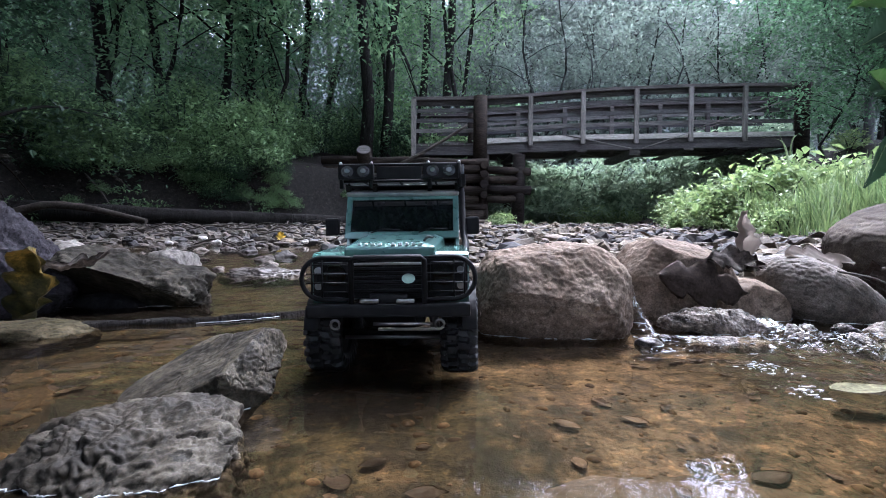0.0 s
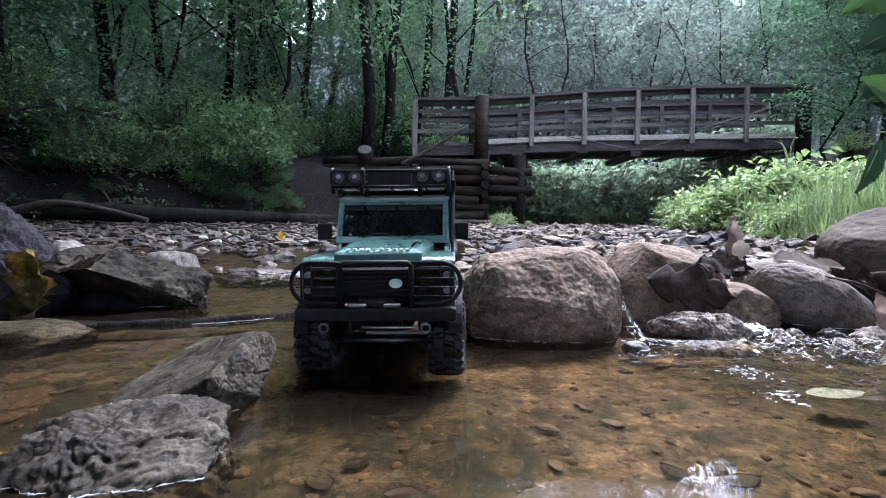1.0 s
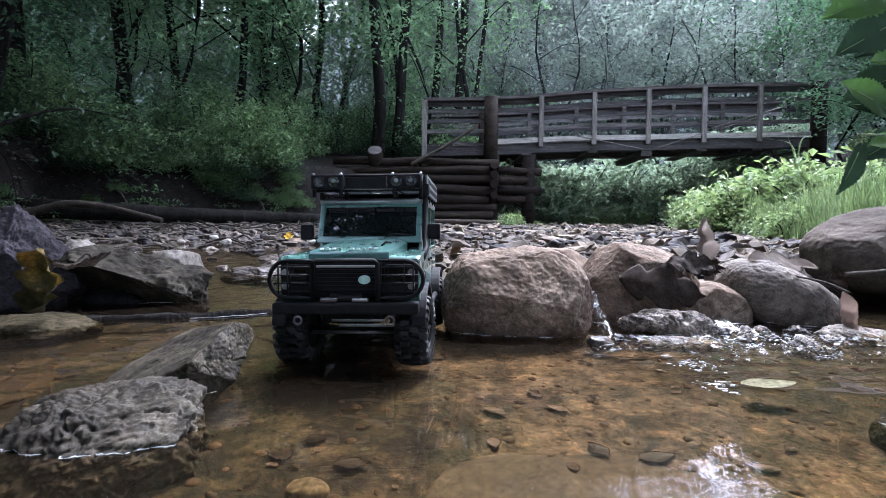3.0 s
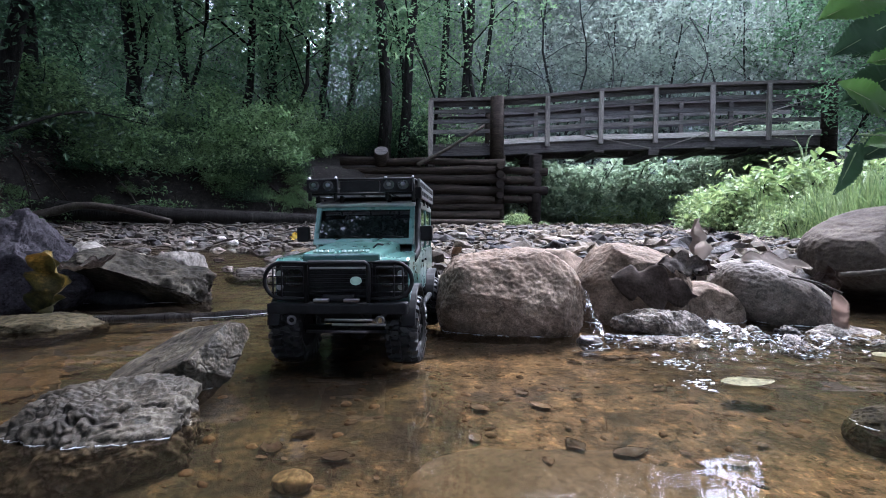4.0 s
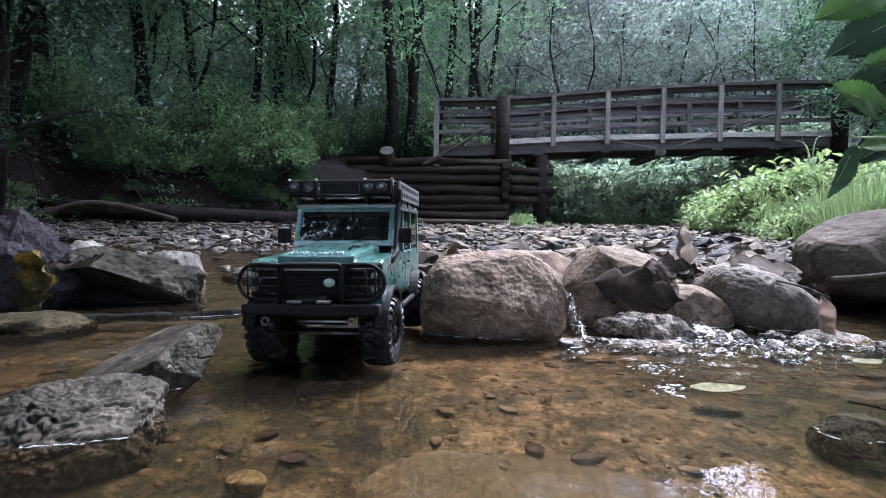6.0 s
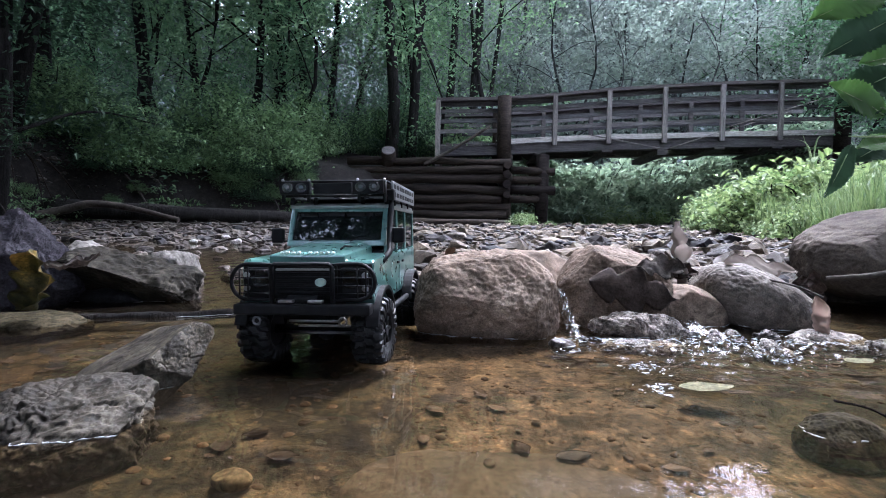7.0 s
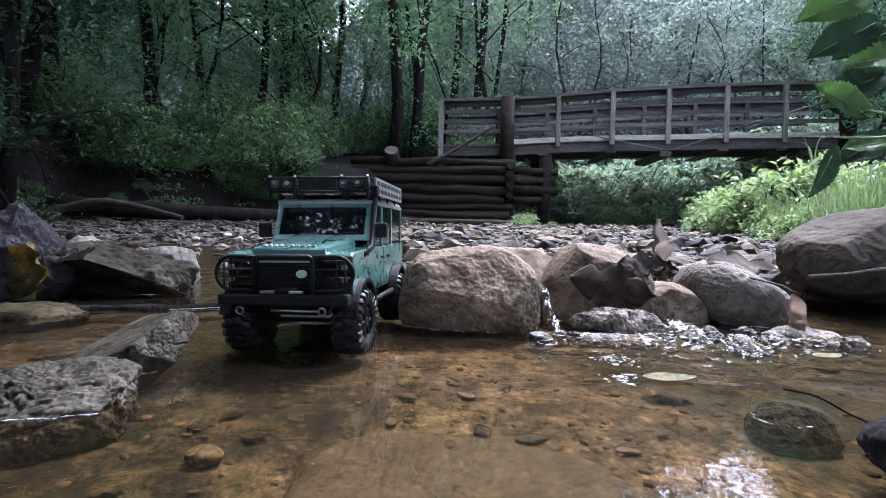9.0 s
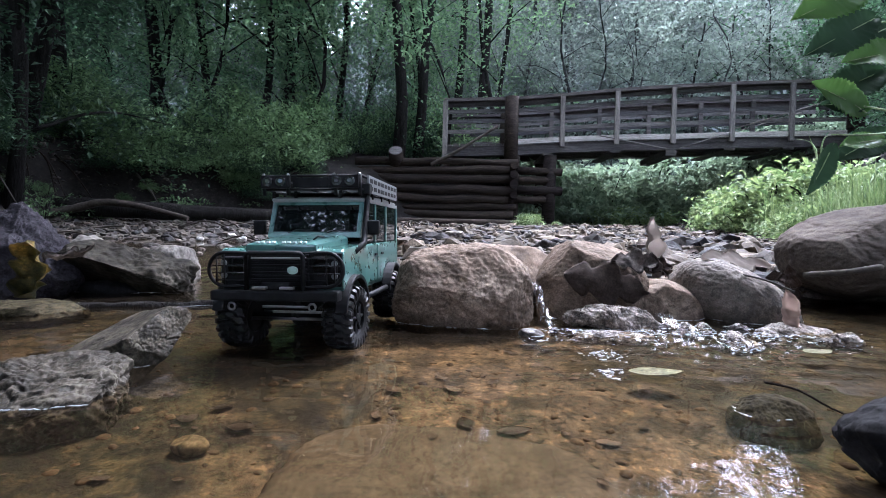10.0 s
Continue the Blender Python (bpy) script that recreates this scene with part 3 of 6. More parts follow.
rock("boulder", (0.47, 1.275, 0.055), (0.155, 0.12, 0.142), (0, 0, -6), 5, ROCK_TAN, "grey-brown boulder with dead leaves draped on it", GROUP, level=7, cuts=2, rough=0.05, square=2.4, crack=0.025, keen=0.75, planes=(((-0.79, -0.1, 0.61), 0.82), ((0.28, -0.25, 0.93), 0.88), ((0.1, -1, 0.1), 0.88)))
rock("boulder", (0.625, 1.28, 0.015), (0.145, 0.1, 0.085), (0, 4, 8), 7, ROCK_TAN, "low brown rock between two boulders", GROUP, level=6, cuts=2, rough=0.09, square=2.6, crack=0.03, planes=(((-0.62, -0.15, 0.77), 0.7), ((0, -1, 0.2), 0.85)))
rock("boulder", (0.871, 1.31, 0.03), (0.165, 0.15, 0.092), (0, 33, 0), 8, ROCK_MID, "smooth grey boulder leaning in the stream", GROUP, level=7, cuts=0, rough=0.05, square=2.35, crack=0.012)
rock("boulder", (1.54, 1.57, 0.18), (0.38, 0.25, 0.155), (0, -5, 8), 12, ROCK_BIG, "large grey-brown boulder with a dark hollow underside", GROUP, level=7, cuts=0, rough=0.05, square=2.2, pits=0.004, crack=0.025, keen=0.75, planes=(((-0.1, -0.9, 0.43), 0.64), ((-0.6, -0.2, 0.75), 0.9), ((0, -0.48, -0.88), 0.76)))
# added dark filler for the shaded gap beneath the large boulder
rock("boulder", (1.45, 1.74, 0.03), (0.3, 0.16, 0.12), (0, 0, 0), 13, ROCK_WET, "dark rock added as the shade under the large boulder", GROUP, level=5, cuts=5)
rock("wet_rock", (0.485, 1.12, 0.006), (0.115, 0.06, 0.056), (0, 8, -6), 21, ROCK_RILL, "low wet rock with water running over it", level=6, rough=0.22, pits=0.05, ridge=0.08)
rock("wet_rock", (0.29, 0.985, 0.0), (0.026, 0.02, 0.018), (0, 0, 0), 22, ROCK_WET, "small dark wet stone at the edge of the water", rough=0.15)
rock("wet_rock", (0.9, 1.1, -0.018), (0.1, 0.055, 0.036), (0, 0, 10), 27, ROCK_RILL, "low wet rock below the boulders", level=5, rough=0.2, ridge=0.1)
rock("wet_rock", (0.53, 0.602, -0.02), (0.056, 0.046, 0.033), (0, 4, 20), 23, ROCK_BROWN, "wet dark rock breaking the water", level=6, rough=0.1, cuts=4, ridge=0.05, crack=0.03, keen=0.7)
rock("wet_rock", (0.605, 0.43, 0.0), (0.1, 0.112, 0.07), (0, 0, 20), 24, ROCK_BLACK, "dark wet rock at the stream edge", level=6, rough=0.1, cuts=6, ridge=0.05, crack=0.03)
rock("wet_rock", (0.47, 1.025, -0.014), (0.105, 0.03, 0.02), (0, 2, -2), 61, ROCK_RILL, "low rough ledge awash at the foot of the boulders", level=6, rough=0.3, ridge=0.1, pits=0.05)
rock("wet_rock", (0.715, 1.005, -0.012), (0.05, 0.042, 0.024), (8, 4, 30), 62, ROCK_RILL, "small rough rock with water running over it", level=6, rough=0.3, ridge=0.1, pits=0.05)
for k, (x, y, r) in enumerate(((0.6, 1.105, 0.022), (0.655, 1.1, 0.03), (0.705, 1.12, 0.021), (0.755, 1.085, 0.028), (0.62, 1.045, 0.019), (0.81, 1.055, 0.022), (0.67, 1.04, 0.016), (0.95, 1.03, 0.03), (0.89, 1.01, 0.018), (0.345, 1.03, 0.017), (0.79, 1.13, 0.02))):
    rock("wet_rock", (x, y, -0.1 * r), (r, 0.7 * r, 0.6 * r), (0, 0, 47 * k), 63 + k, ROCK_RILL if k % 3 else ROCK_WET, "small wet stone in the riffle under the boulders", "stones in the riffle", level=5, rough=0.3, ridge=0.06)
rock("slab_rock", (-0.377, 0.727, 0.016), (0.098, 0.068, 0.042), (14, -34, 26), 31, ROCK_SLAB, "angular grey slab of rock tilted out of the water", level=7, cuts=5, rough=0.07, square=6.0, ridge=0.07, crack=0.08, planes=(((0.8, -0.6, 0.2), 0.86), ((0.9, 0.6, -0.1), 0.95)))
rock("slab_rock", (-0.397, 0.582, -0.04), (0.116, 0.1, 0.08), (0, -5, 20), 34, ROCK_GREY, "rough wet grey rock half under water", level=7, cuts=6, rough=0.15, square=2.5, pits=0.012, ridge=0.14, crack=0.11, planes=(((0.1, -0.55, 0.83), 0.76),))
rock("slab_rock", (-0.575, 0.52, -0.01), (0.06, 0.1, 0.07), (0, 0, 0), 37, ROCK_WET, "dark rock at the stream edge", level=5, cuts=5, rough=0.12)
rock("flat_rock", (-0.95, 1.1, -0.014), (0.17, 0.1, 0.042), (0, 0, 0), 41, ROCK_BROWN, "flat brown rock just above the water", level=6, cuts=4, rough=0.16, ridge=0.05)
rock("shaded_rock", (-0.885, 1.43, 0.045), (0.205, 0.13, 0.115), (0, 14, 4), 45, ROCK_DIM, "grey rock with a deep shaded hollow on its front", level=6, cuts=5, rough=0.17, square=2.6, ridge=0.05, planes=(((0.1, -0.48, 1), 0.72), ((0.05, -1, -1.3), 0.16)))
# extra black rock that stands for the deep shade in the hollow above
rock("wet_rock", (-0.92, 1.42, -0.01), (0.17, 0.05, 0.05), (0, 6, 4), 46, ROCK_BLACK, "black rock added as deep shade under the grey one", level=5, cuts=5, rough=0.12)
rock("pale_rock", (-0.94, 1.7, 0.06), (0.105, 0.09, 0.1), (0, 14, 0), 48, ROCK_PALE, "rounded pale rock beside the water", level=5, cuts=4, rough=0.1)
rock("dark_rock", (-1.16, 1.3, 0.09), (0.185, 0.13, 0.185), (0, 0, 10), 51, ROCK_SLATE, "tall purple-grey rock at the waterside", level=6, cuts=6, rough=0.14, square=2.6, ridge=0.08, planes=(((-0.7, 0, 0.8), 0.7), ((0.85, -0.2, 0.5), 0.66)))
rock("pale_rock", (-1.36, 1.8, 0.1), (0.1, 0.09, 0.075), (0, 0, 0), 54, ROCK_PALE, "pale stone with mossy patches", level=5, rough=0.14)
rock("pale_rock", (-1.22, 1.68, 0.055), (0.07, 0.05, 0.03), (0, 8, 0), 55, ROCK_PALE, "flat pale stone at the waterside", level=4, rough=0.14)
rock("low_rock", (-0.78, 2.12, 0.005), (0.19, 0.1, 0.06), (0, 0, 5), 57, ROCK_WET, "low dark rock in the channel", level=6, rough=0.3, ridge=0.12, pits=0.06)

# ---- the model truck ----
def arc(cx, cz, r, a0, a1, n):
    return [(cx + r * math.cos(radians(a0 + (a1 - a0) * i / n)), cz + r * math.sin(radians(a0 + (a1 - a0) * i / n))) for i in range(n + 1)]


def tyre_mesh(r=0.059, w=0.051):
    """A tyre with a rounded shoulder and rows of chunky lugs moulded on it, its axle along x."""
    bm = bmesh.new()
    rim, steps, lugs = 0.031, 176, 22
    side = [(-w / 2 + 0.003, rim), (-w / 2, rim + 0.006), (-w / 2, r - 0.018)]
    tread = [(-w / 2 + w * k / 20, r - 0.0065 - 0.006 * abs(2 * k / 20 - 1) ** 6) for k in range(21)]
    prof = side + tread + [(-x, q) for x, q in side[::-1]]
    bands = ((0, 6, 0.0, 0.16), (7, 12, 0.5, 0.12), (13, 18, 0.0, -0.12), (19, 25, 0.5, -0.16))
    rings = []
    for i in range(steps):
        a = 2 * math.pi * i / steps
        ring = []
        for k, (x, q) in enumerate(prof):
            lift = 0.0
            for lo, hi, shift, skew in bands:
                if max(lo, 2) <= k <= min(hi, len(prof) - 3) and (i * lugs / steps + shift + skew * (k - lo) / 4) % 1.0 < 0.58:
                    lift = 0.0065 if 3 <= k <= len(prof) - 4 else 0.0
                    x = x * (1.06 if k < 5 or k > len(prof) - 6 else 1.0)
            ring.append(bm.verts.new((x, (q + lift) * math.cos(a), (q + lift) * math.sin(a))))
        rings.append(ring)
    n = len(prof)
    for i in range(steps):
        p, q = rings[i], rings[(i + 1) % steps]
        for k in range(n):
            bm.faces.new((p[k], p[(k + 1) % n], q[(k + 1) % n], q[k]))
    return bm


def rim_mesh():
    return disc((0, 0, 0), (1, 0, 0), 0.031, 0.034, None, 24)


def spoke_mesh(k):
    bm = bmesh.new()
    for _ in (0,):
        a = 2 * math.pi * k / 6
        for side in (1,):
            tube([(side * 0.018, 0.006 * math.cos(a), 0.006 * math.sin(a)), (side * 0.019, 0.026 * math.cos(a), 0.026 * math.sin(a))], 0.0035, bm, 6)
    return bm


def build_truck(m):
    t = empty("model_truck", m, "teal green scale model off-road truck standing in the water", "model truck")
    half = 0.1
    # running gear
    part("chassis", box(-0.045, 0.045, 0.05, 0.5, 0.062, 0.09, 0.004), BLACK, t)
    for y in (0.085, 0.412):
        axle = tube([(-0.09, y, 0.046), (0.09, y, 0.046)], 0.008, None, 10)
        bmesh.ops.create_icosphere(axle, subdivisions=2, radius=0.019, matrix=Matrix.Translation((0.012, y, 0.046)))
        part("axle", axle, BLACK, t)
        for sx in (-1, 1):
            part("shock_absorber", tube([(sx * 0.06, y + 0.012, 0.05), (sx * 0.05, y + 0.02, 0.11)], 0.0075, None, 8), STEEL, t)
            me_t = part("wheel", rim_mesh(), BLACK, t)
            me_t.matrix_local = pose(sx * 0.098, y, 0.046, rz=(-3 if y < 0.2 else 0))
            part("tyre", tyre_mesh(), RUBBER, me_t, "knobbly black rubber tyre")
            if sx > 0:
                for k in range(6):
                    part("spoke", spoke_mesh(k), BLACK, me_t)
                part("hub", disc((0.02, 0, 0), (1, 0, 0), 0.008, 0.006, None, 12), BLACK, me_t)
    part("steering_link", tube([(-0.075, 0.068, 0.044), (0.075, 0.068, 0.044)], 0.0028), STEEL, t)
    part("axle_guard", box(-0.02, 0.07, 0.035, 0.04, 0.06, 0.064, 0.001), STEEL, t)
    # body tub with its wheel arches
    rear = [(0.168, 0.086), (0.168, 0.175), (0.52, 0.178), (0.52, 0.098)]
    arch = [(y, z) for y, z in arc(0.412, 0.06, 0.066, 30, 150, 10)]
    prof = rear[:1] + [(0.168, 0.176), (0.522, 0.178), (0.522, 0.1), (0.478, 0.092)] + arch + [(0.345, 0.086)]
    part("body_tub", prism(prof, -half, half, 0.003), PAINT, t)
    # front wings and bonnet
    for sx in (-1, 1):
        a, b = sorted((sx * 0.062, sx * 0.111))
        wing = [(0.028, 0.108), (0.028, 0.168), (0.036, 0.173), (0.17, 0.178), (0.17, 0.09), (0.152, 0.09)] + arc(0.088, 0.052, 0.066, 40, 140, 10)
        part("front_wing", prism(wing, a, b, 0.0035), PAINT, t)
    hood = bmesh.new()
    pts = [(-0.064, 0.026), (-0.074, 0.172), (0.074, 0.172), (0.064, 0.026)]
    low = [hood.verts.new((x, y, 0.166)) for x, y in pts]
    mid = [hood.verts.new((x, y, 0.18 if y < 0.1 else 0.19)) for x, y in pts]
    top = [hood.verts.new((x * 0.8, y + (0.012 if y < 0.1 else 0), 0.185 if y < 0.1 else 0.1965)) for x, y in pts]
    for r, s in ((low, mid), (mid, top)):
        for k in range(4):
            hood.faces.new((r[k], r[(k + 1) % 4], s[(k + 1) % 4], s[k]))
    hood.faces.new(top)
    hood.faces.new(low[::-1])
    bmesh.ops.recalc_face_normals(hood, faces=hood.faces[:])
    bmesh.ops.bevel(hood, geom=hood.edges[:], offset=0.003, segments=2, profile=0.6, affect="EDGES")
    bonnet = part("bonnet", hood, PAINT, t)
    x = -0.047
    for k in range(10):
        if k != 4:
            part("letter_bar", box(x + 0.0008, x + 0.0062, 0.0286, 0.0335, 0.1832, 0.1858, 0.0004), WHITE, bonnet)
        x += 0.0096
    part("bonnet_catch", tube([(0.046, 0.06, 0.188), (0.052, 0.066, 0.194), (0.058, 0.08, 0.1925)], 0.0018), BLACK, bonnet)
    # nose
    nose = part("nose_panel", box(-0.109, 0.109, 0.026, 0.06, 0.108, 0.166, 0.003), BLACK, t)
    grille = part("grille", box(-0.052, 0.052, 0.0205, 0.027, 0.115, 0.164, 0.002), BLACK, t, "black slatted grille")
    for k in range(7):
        part("grille_slat", box(-0.049, 0.049, 0.0165, 0.022, 0.119 + k * 0.0061, 0.1222 + k * 0.0061, 0.0008), SILVER if k == 6 else BLACK, grille)
    badge = disc((0.027, 0.0145, 0.137), (0, 1, 0), 0.0068, 0.003, None, 24)
    bmesh.ops.scale(badge, vec=(1.35, 1, 1), verts=badge.verts[:], space=Matrix.Translation((-0.027, 0, 0)))
    part("badge", badge, BADGE, grille, "pale green oval badge")
    for sx in (-1, 1):
        lamp = part("headlight", box(sx * 0.08 - 0.023, sx * 0.08 + 0.023, 0.021, 0.028, 0.117, 0.16, 0.004), BLACK, t)
        part("headlight_lens", disc((sx * 0.076, 0.0195, 0.142), (0, 1, 0), 0.015, 0.004, None, 28), GLASS, lamp)
        part("indicator", disc((sx * 0.099, 0.0195, 0.148), (0, 1, 0), 0.0055, 0.004, None, 16), LENS, lamp)
        part("indicator", disc((sx * 0.099, 0.0195, 0.127), (0, 1, 0), 0.0055, 0.004, None, 16), LENS, lamp)
        guard = part("lamp_guard", tube([(sx * xx, 0.006, zz) for xx, zz in
                     [(0.05, 0.167), (0.07, 0.167)] + arc(0.09, 0.1385, 0.0285, 90, -90, 12) + [(0.07, 0.11), (0.05, 0.11)]], 0.0034, None, 8, True), BLACK, t)
        for k in range(4):
            part("guard_bar", tube([(sx * 0.053, 0.006, 0.12 + k * 0.0125), (sx * 0.112, 0.006, 0.12 + k * 0.0125)], 0.0011, None, 6), BLACK, guard)
        part("guard_bar", tube([(sx * 0.09, 0.005, 0.112), (sx * 0.09, 0.005, 0.165)], 0.0012, None, 6), BLACK, guard)
        part("guard_bar", tube([(sx * 0.104, 0.005, 0.113), (sx * 0.104, 0.005, 0.164)], 0.0014, None, 6), BLACK, guard)
    part("bull_bar", tube([(-0.05, 0.004, 0.1), (-0.05, 0.002, 0.163), (-0.045, 0.002, 0.167), (0.045, 0.002, 0.167), (0.05, 0.002, 0.163), (0.05, 0.004, 0.1)], 0.0038), BLACK, t)
    part("front_bumper", box(-0.112, 0.112, -0.004, 0.02, 0.086, 0.104, 0.004), BLACK, t)
    winch = part("winch", disc((0, 0.012, 0.108), (1, 0, 0), 0.009, 0.05, None, 16), BLACK, t)
    for sx in (-1, 1):
        part("winch_end", box(sx * 0.024 - 0.012, sx * 0.024 + 0.012, -0.006, 0.004, 0.106, 0.1105, 0.0012), STEEL, winch)
        part("tow_eye", tube([(sx * 0.07 + 0.006 * math.cos(a), -0.008, 0.078 + 0.006 * math.sin(a)) for a in (k * math.pi / 5 for k in range(10))], 0.002, None, 6, True), STEEL, t)
    part("skid_bar", tube([(-0.02, 0.0, 0.077), (0.06, 0.0, 0.077)], 0.0022), STEEL, t)
    part("skid_plate", prism([(0.0, 0.086), (0.05, 0.062), (0.056, 0.066), (0.008, 0.09)], -0.035, 0.035, 0.001), BLACK, t)
    # flares
    for sx in (-1, 1):
        for y, r in ((0.088, 0.068), (0.412, 0.068)):
            out = arc(y, 0.05, r + 0.007, 12, 168, 14)
            inn = arc(y, 0.05, r, 168, 12, 14)
            a, b = sorted((sx * 0.1, sx * 0.121))
            part("wheel_flare", prism(out + inn, a, b, 0.0015), BLACK, t)
        part("side_step", tube([(sx * 0.112, 0.165, 0.072), (sx * 0.112, 0.335, 0.072)], 0.006, None, 10), BLACK, t)
    # cabin
    frame_z0, frame_z1, y0, y1 = 0.196, 0.266, 0.176, 0.207
    screen = part("windscreen", prism([(y0 + 0.002, 0.2), (y0 + 0.007, 0.2), (y1 + 0.006, 0.264), (y1 + 0.001, 0.264)], -0.09, 0.09), GLASS, t, "dark reflecting windscreen")
    surround = bmesh.new()
    for sx in (-1, 1):
        a, b = sorted((sx * 0.0885, sx * 0.0985))
        prism([(y0 - 0.003, 0.192), (y0 + 0.012, 0.192), (y1 + 0.012, 0.268), (y1 - 0.003, 0.268)], a, b, 0.002, surround)
    prism([(y0 - 0.004, 0.19), (y0 + 0.012, 0.19), (y0 + 0.016, 0.2025), (y0 + 0.0, 0.2025)], -0.098, 0.098, 0.002, surround)
    prism([(y1 - 0.006, 0.258), (y1 + 0.01, 0.258), (y1 + 0.014, 0.27), (y1 - 0.002, 0.27)], -0.098, 0.098, 0.002, surround)
    part("windscreen_frame", surround, PAINT, t)
    for x in (-0.052, 0.03):
        w = tube([(x, y0 - 0.007, 0.2), (x + 0.02, y0 - 0.005, 0.2065), (x + 0.05, y0 - 0.003, 0.2045)], 0.0013, None, 6)
        part("wiper", w, BLACK, screen)
    roof = prism([(0.2, 0.264), (0.196, 0.27), (0.206, 0.276), (0.36, 0.281), (0.515, 0.278), (0.522, 0.27), (0.52, 0.264)], -0.1, 0.1, 0.004)
    part("roof", roof, SILVER, t, "pale grey-green roof")
    for sx in (-1, 1):
        a, b = sorted((sx * 0.092, sx * 0.099))
        for y, w in ((0.19, 0.012), (0.288, 0.012), (0.388, 0.014), (0.508, 0.014)):
            slant = 0.02 if y < 0.2 else 0.0
            part("pillar", prism([(y, 0.176), (y + w, 0.176), (y + w + slant, 0.268), (y + slant, 0.268)], a, b, 0.001), PAINT, t)
        for ya, yb in ((0.204, 0.288), (0.3, 0.388), (0.402, 0.508)):
            a2, b2 = sorted((sx * 0.0935, sx * 0.0965))
            part("side_window", prism([(ya, 0.18), (yb, 0.18), (yb, 0.264), (ya + (0.018 if ya < 0.21 else 0), 0.264)], a2, b2), GLASS, t)
        for ya, yb in ((0.174, 0.29), (0.296, 0.345)):
            a3, b3 = sorted((sx * 0.0985, sx * 0.103))
            door = part("door", prism([(ya, 0.095), (yb, 0.095), (yb, 0.174), (ya, 0.174)], a3, b3, 0.0015), PAINT, t)
            part("door_handle", box(*sorted((sx * 0.103, sx * 0.107)), yb - 0.024, yb - 0.008, 0.15, 0.155, 0.001), BLACK, door)
        mirror = part("door_mirror", box(sx * 0.122 - 0.012, sx * 0.122 + 0.012, 0.182, 0.196, 0.196, 0.226, 0.004), BLACK, t)
        part("mirror_arm", tube([(sx * 0.1, 0.19, 0.2), (sx * 0.115, 0.19, 0.198)], 0.002), BLACK, mirror)
    part("rear_wall", box(-0.096, 0.096, 0.512, 0.522, 0.17, 0.268, 0.002), PAINT, t)
    part("cabin_floor", box(-0.09, 0.09, 0.18, 0.51, 0.176, 0.182), BLACK, t)
    for x in (-0.045, 0.045):
        part("seat", box(x - 0.026, x + 0.026, 0.26, 0.285, 0.18, 0.245, 0.006), BLACK, t)
    snorkel = tube([(0.108, 0.1, 0.165), (0.11, 0.16, 0.18), (0.106, 0.178, 0.2), (0.104, 0.208, 0.27), (0.104, 0.21, 0.285)], 0.0058, None, 10)
    box(0.096, 0.112, 0.196, 0.216, 0.28, 0.302, 0.003, snorkel)
    part("snorkel", snorkel, BLACK, t)
    # roof rack with lamps
    rack = part("roof_rack", tube([(-0.098, 0.17, 0.29), (0.098, 0.17, 0.29), (0.098, 0.5, 0.29), (-0.098, 0.5, 0.29)], 0.003, None, 6, True), BLACK, t)
    part("rack_rail", tube([(-0.1, 0.168, 0.321), (0.1, 0.168, 0.321), (0.1, 0.5, 0.321), (-0.1, 0.5, 0.321)], 0.003, None, 6, True), BLACK, rack)
    for k in range(9):
        part("rack_slat", box(-0.096, 0.096, 0.2 + k * 0.036, 0.208 + k * 0.036, 0.288, 0.291, 0.0006), LADDER, rack)
    for x in (-0.06, 0.0, 0.06):
        part("rack_runner", tube([(x, 0.17, 0.2875), (x, 0.5, 0.2875)], 0.002, None, 6), BLACK, rack)
    for x0, x1 in ((-0.09, -0.03), (-0.06, 0.0), (0.0, 0.06), (0.03, 0.09)):
        part("rack_brace", tube([(x0, 0.2, 0.286), (x1, 0.34, 0.286)], 0.0018, None, 6), LADDER, rack)
    part("rack_floor", box(-0.095, 0.095, 0.196, 0.5, 0.2835, 0.2845), BLACK, rack)
    part("lamp_panel", box(-0.04, 0.036, 0.166, 0.17, 0.294, 0.317, 0.001), BLACK, rack)
    for x in (-0.0735, 0.0695):
        part("lamp_housing", box(x - 0.03, x + 0.03, 0.158, 0.168, 0.2925, 0.3215, 0.002), BLACK, rack)
    for x in (-0.1, -0.05, 0.05, 0.1):
        part("rack_post", tube([(x, 0.168, 0.276), (x, 0.168, 0.322)], 0.0035, None, 8), BLACK, rack)
        part("rack_foot", box(x * 0.96 - 0.004, x * 0.96 + 0.004, 0.2, 0.215, 0.272, 0.292, 0.001), BLACK, rack)
    for y in (0.26, 0.34, 0.42, 0.5):
        for x in (-0.1, 0.1):
            part("rack_post", tube([(x, y, 0.272), (x, y, 0.322)], 0.003, None, 8), BLACK, rack)
    part("rack_box", box(-0.07, 0.085, 0.26, 0.48, 0.292, 0.312, 0.004), BLACK, rack)
    for x in (-0.087, -0.06, 0.056, 0.083):
        lamp = part("roof_lamp", disc((x, 0.163, 0.307), (0, 1, 0), 0.0125, 0.014, None, 24), BLACK, rack)
        part("lamp_glass", disc((x, 0.1555, 0.307), (0, 1, 0), 0.0105, 0.003, None, 20), REFLECTOR, lamp)
        part("lamp_bulb", disc((x, 0.1535, 0.308), (0, 1, 0), 0.0045, 0.003, None, 12), LENS, lamp)
    for x in (-0.1, -0.048, 0.048, 0.1):
        bolt = bmesh.new()
        bmesh.ops.create_icosphere(bolt, subdivisions=2, radius=0.003, matrix=Matrix.Translation((x, 0.165, 0.324)))
        part("rack_bolt", bolt, STEEL, rack)
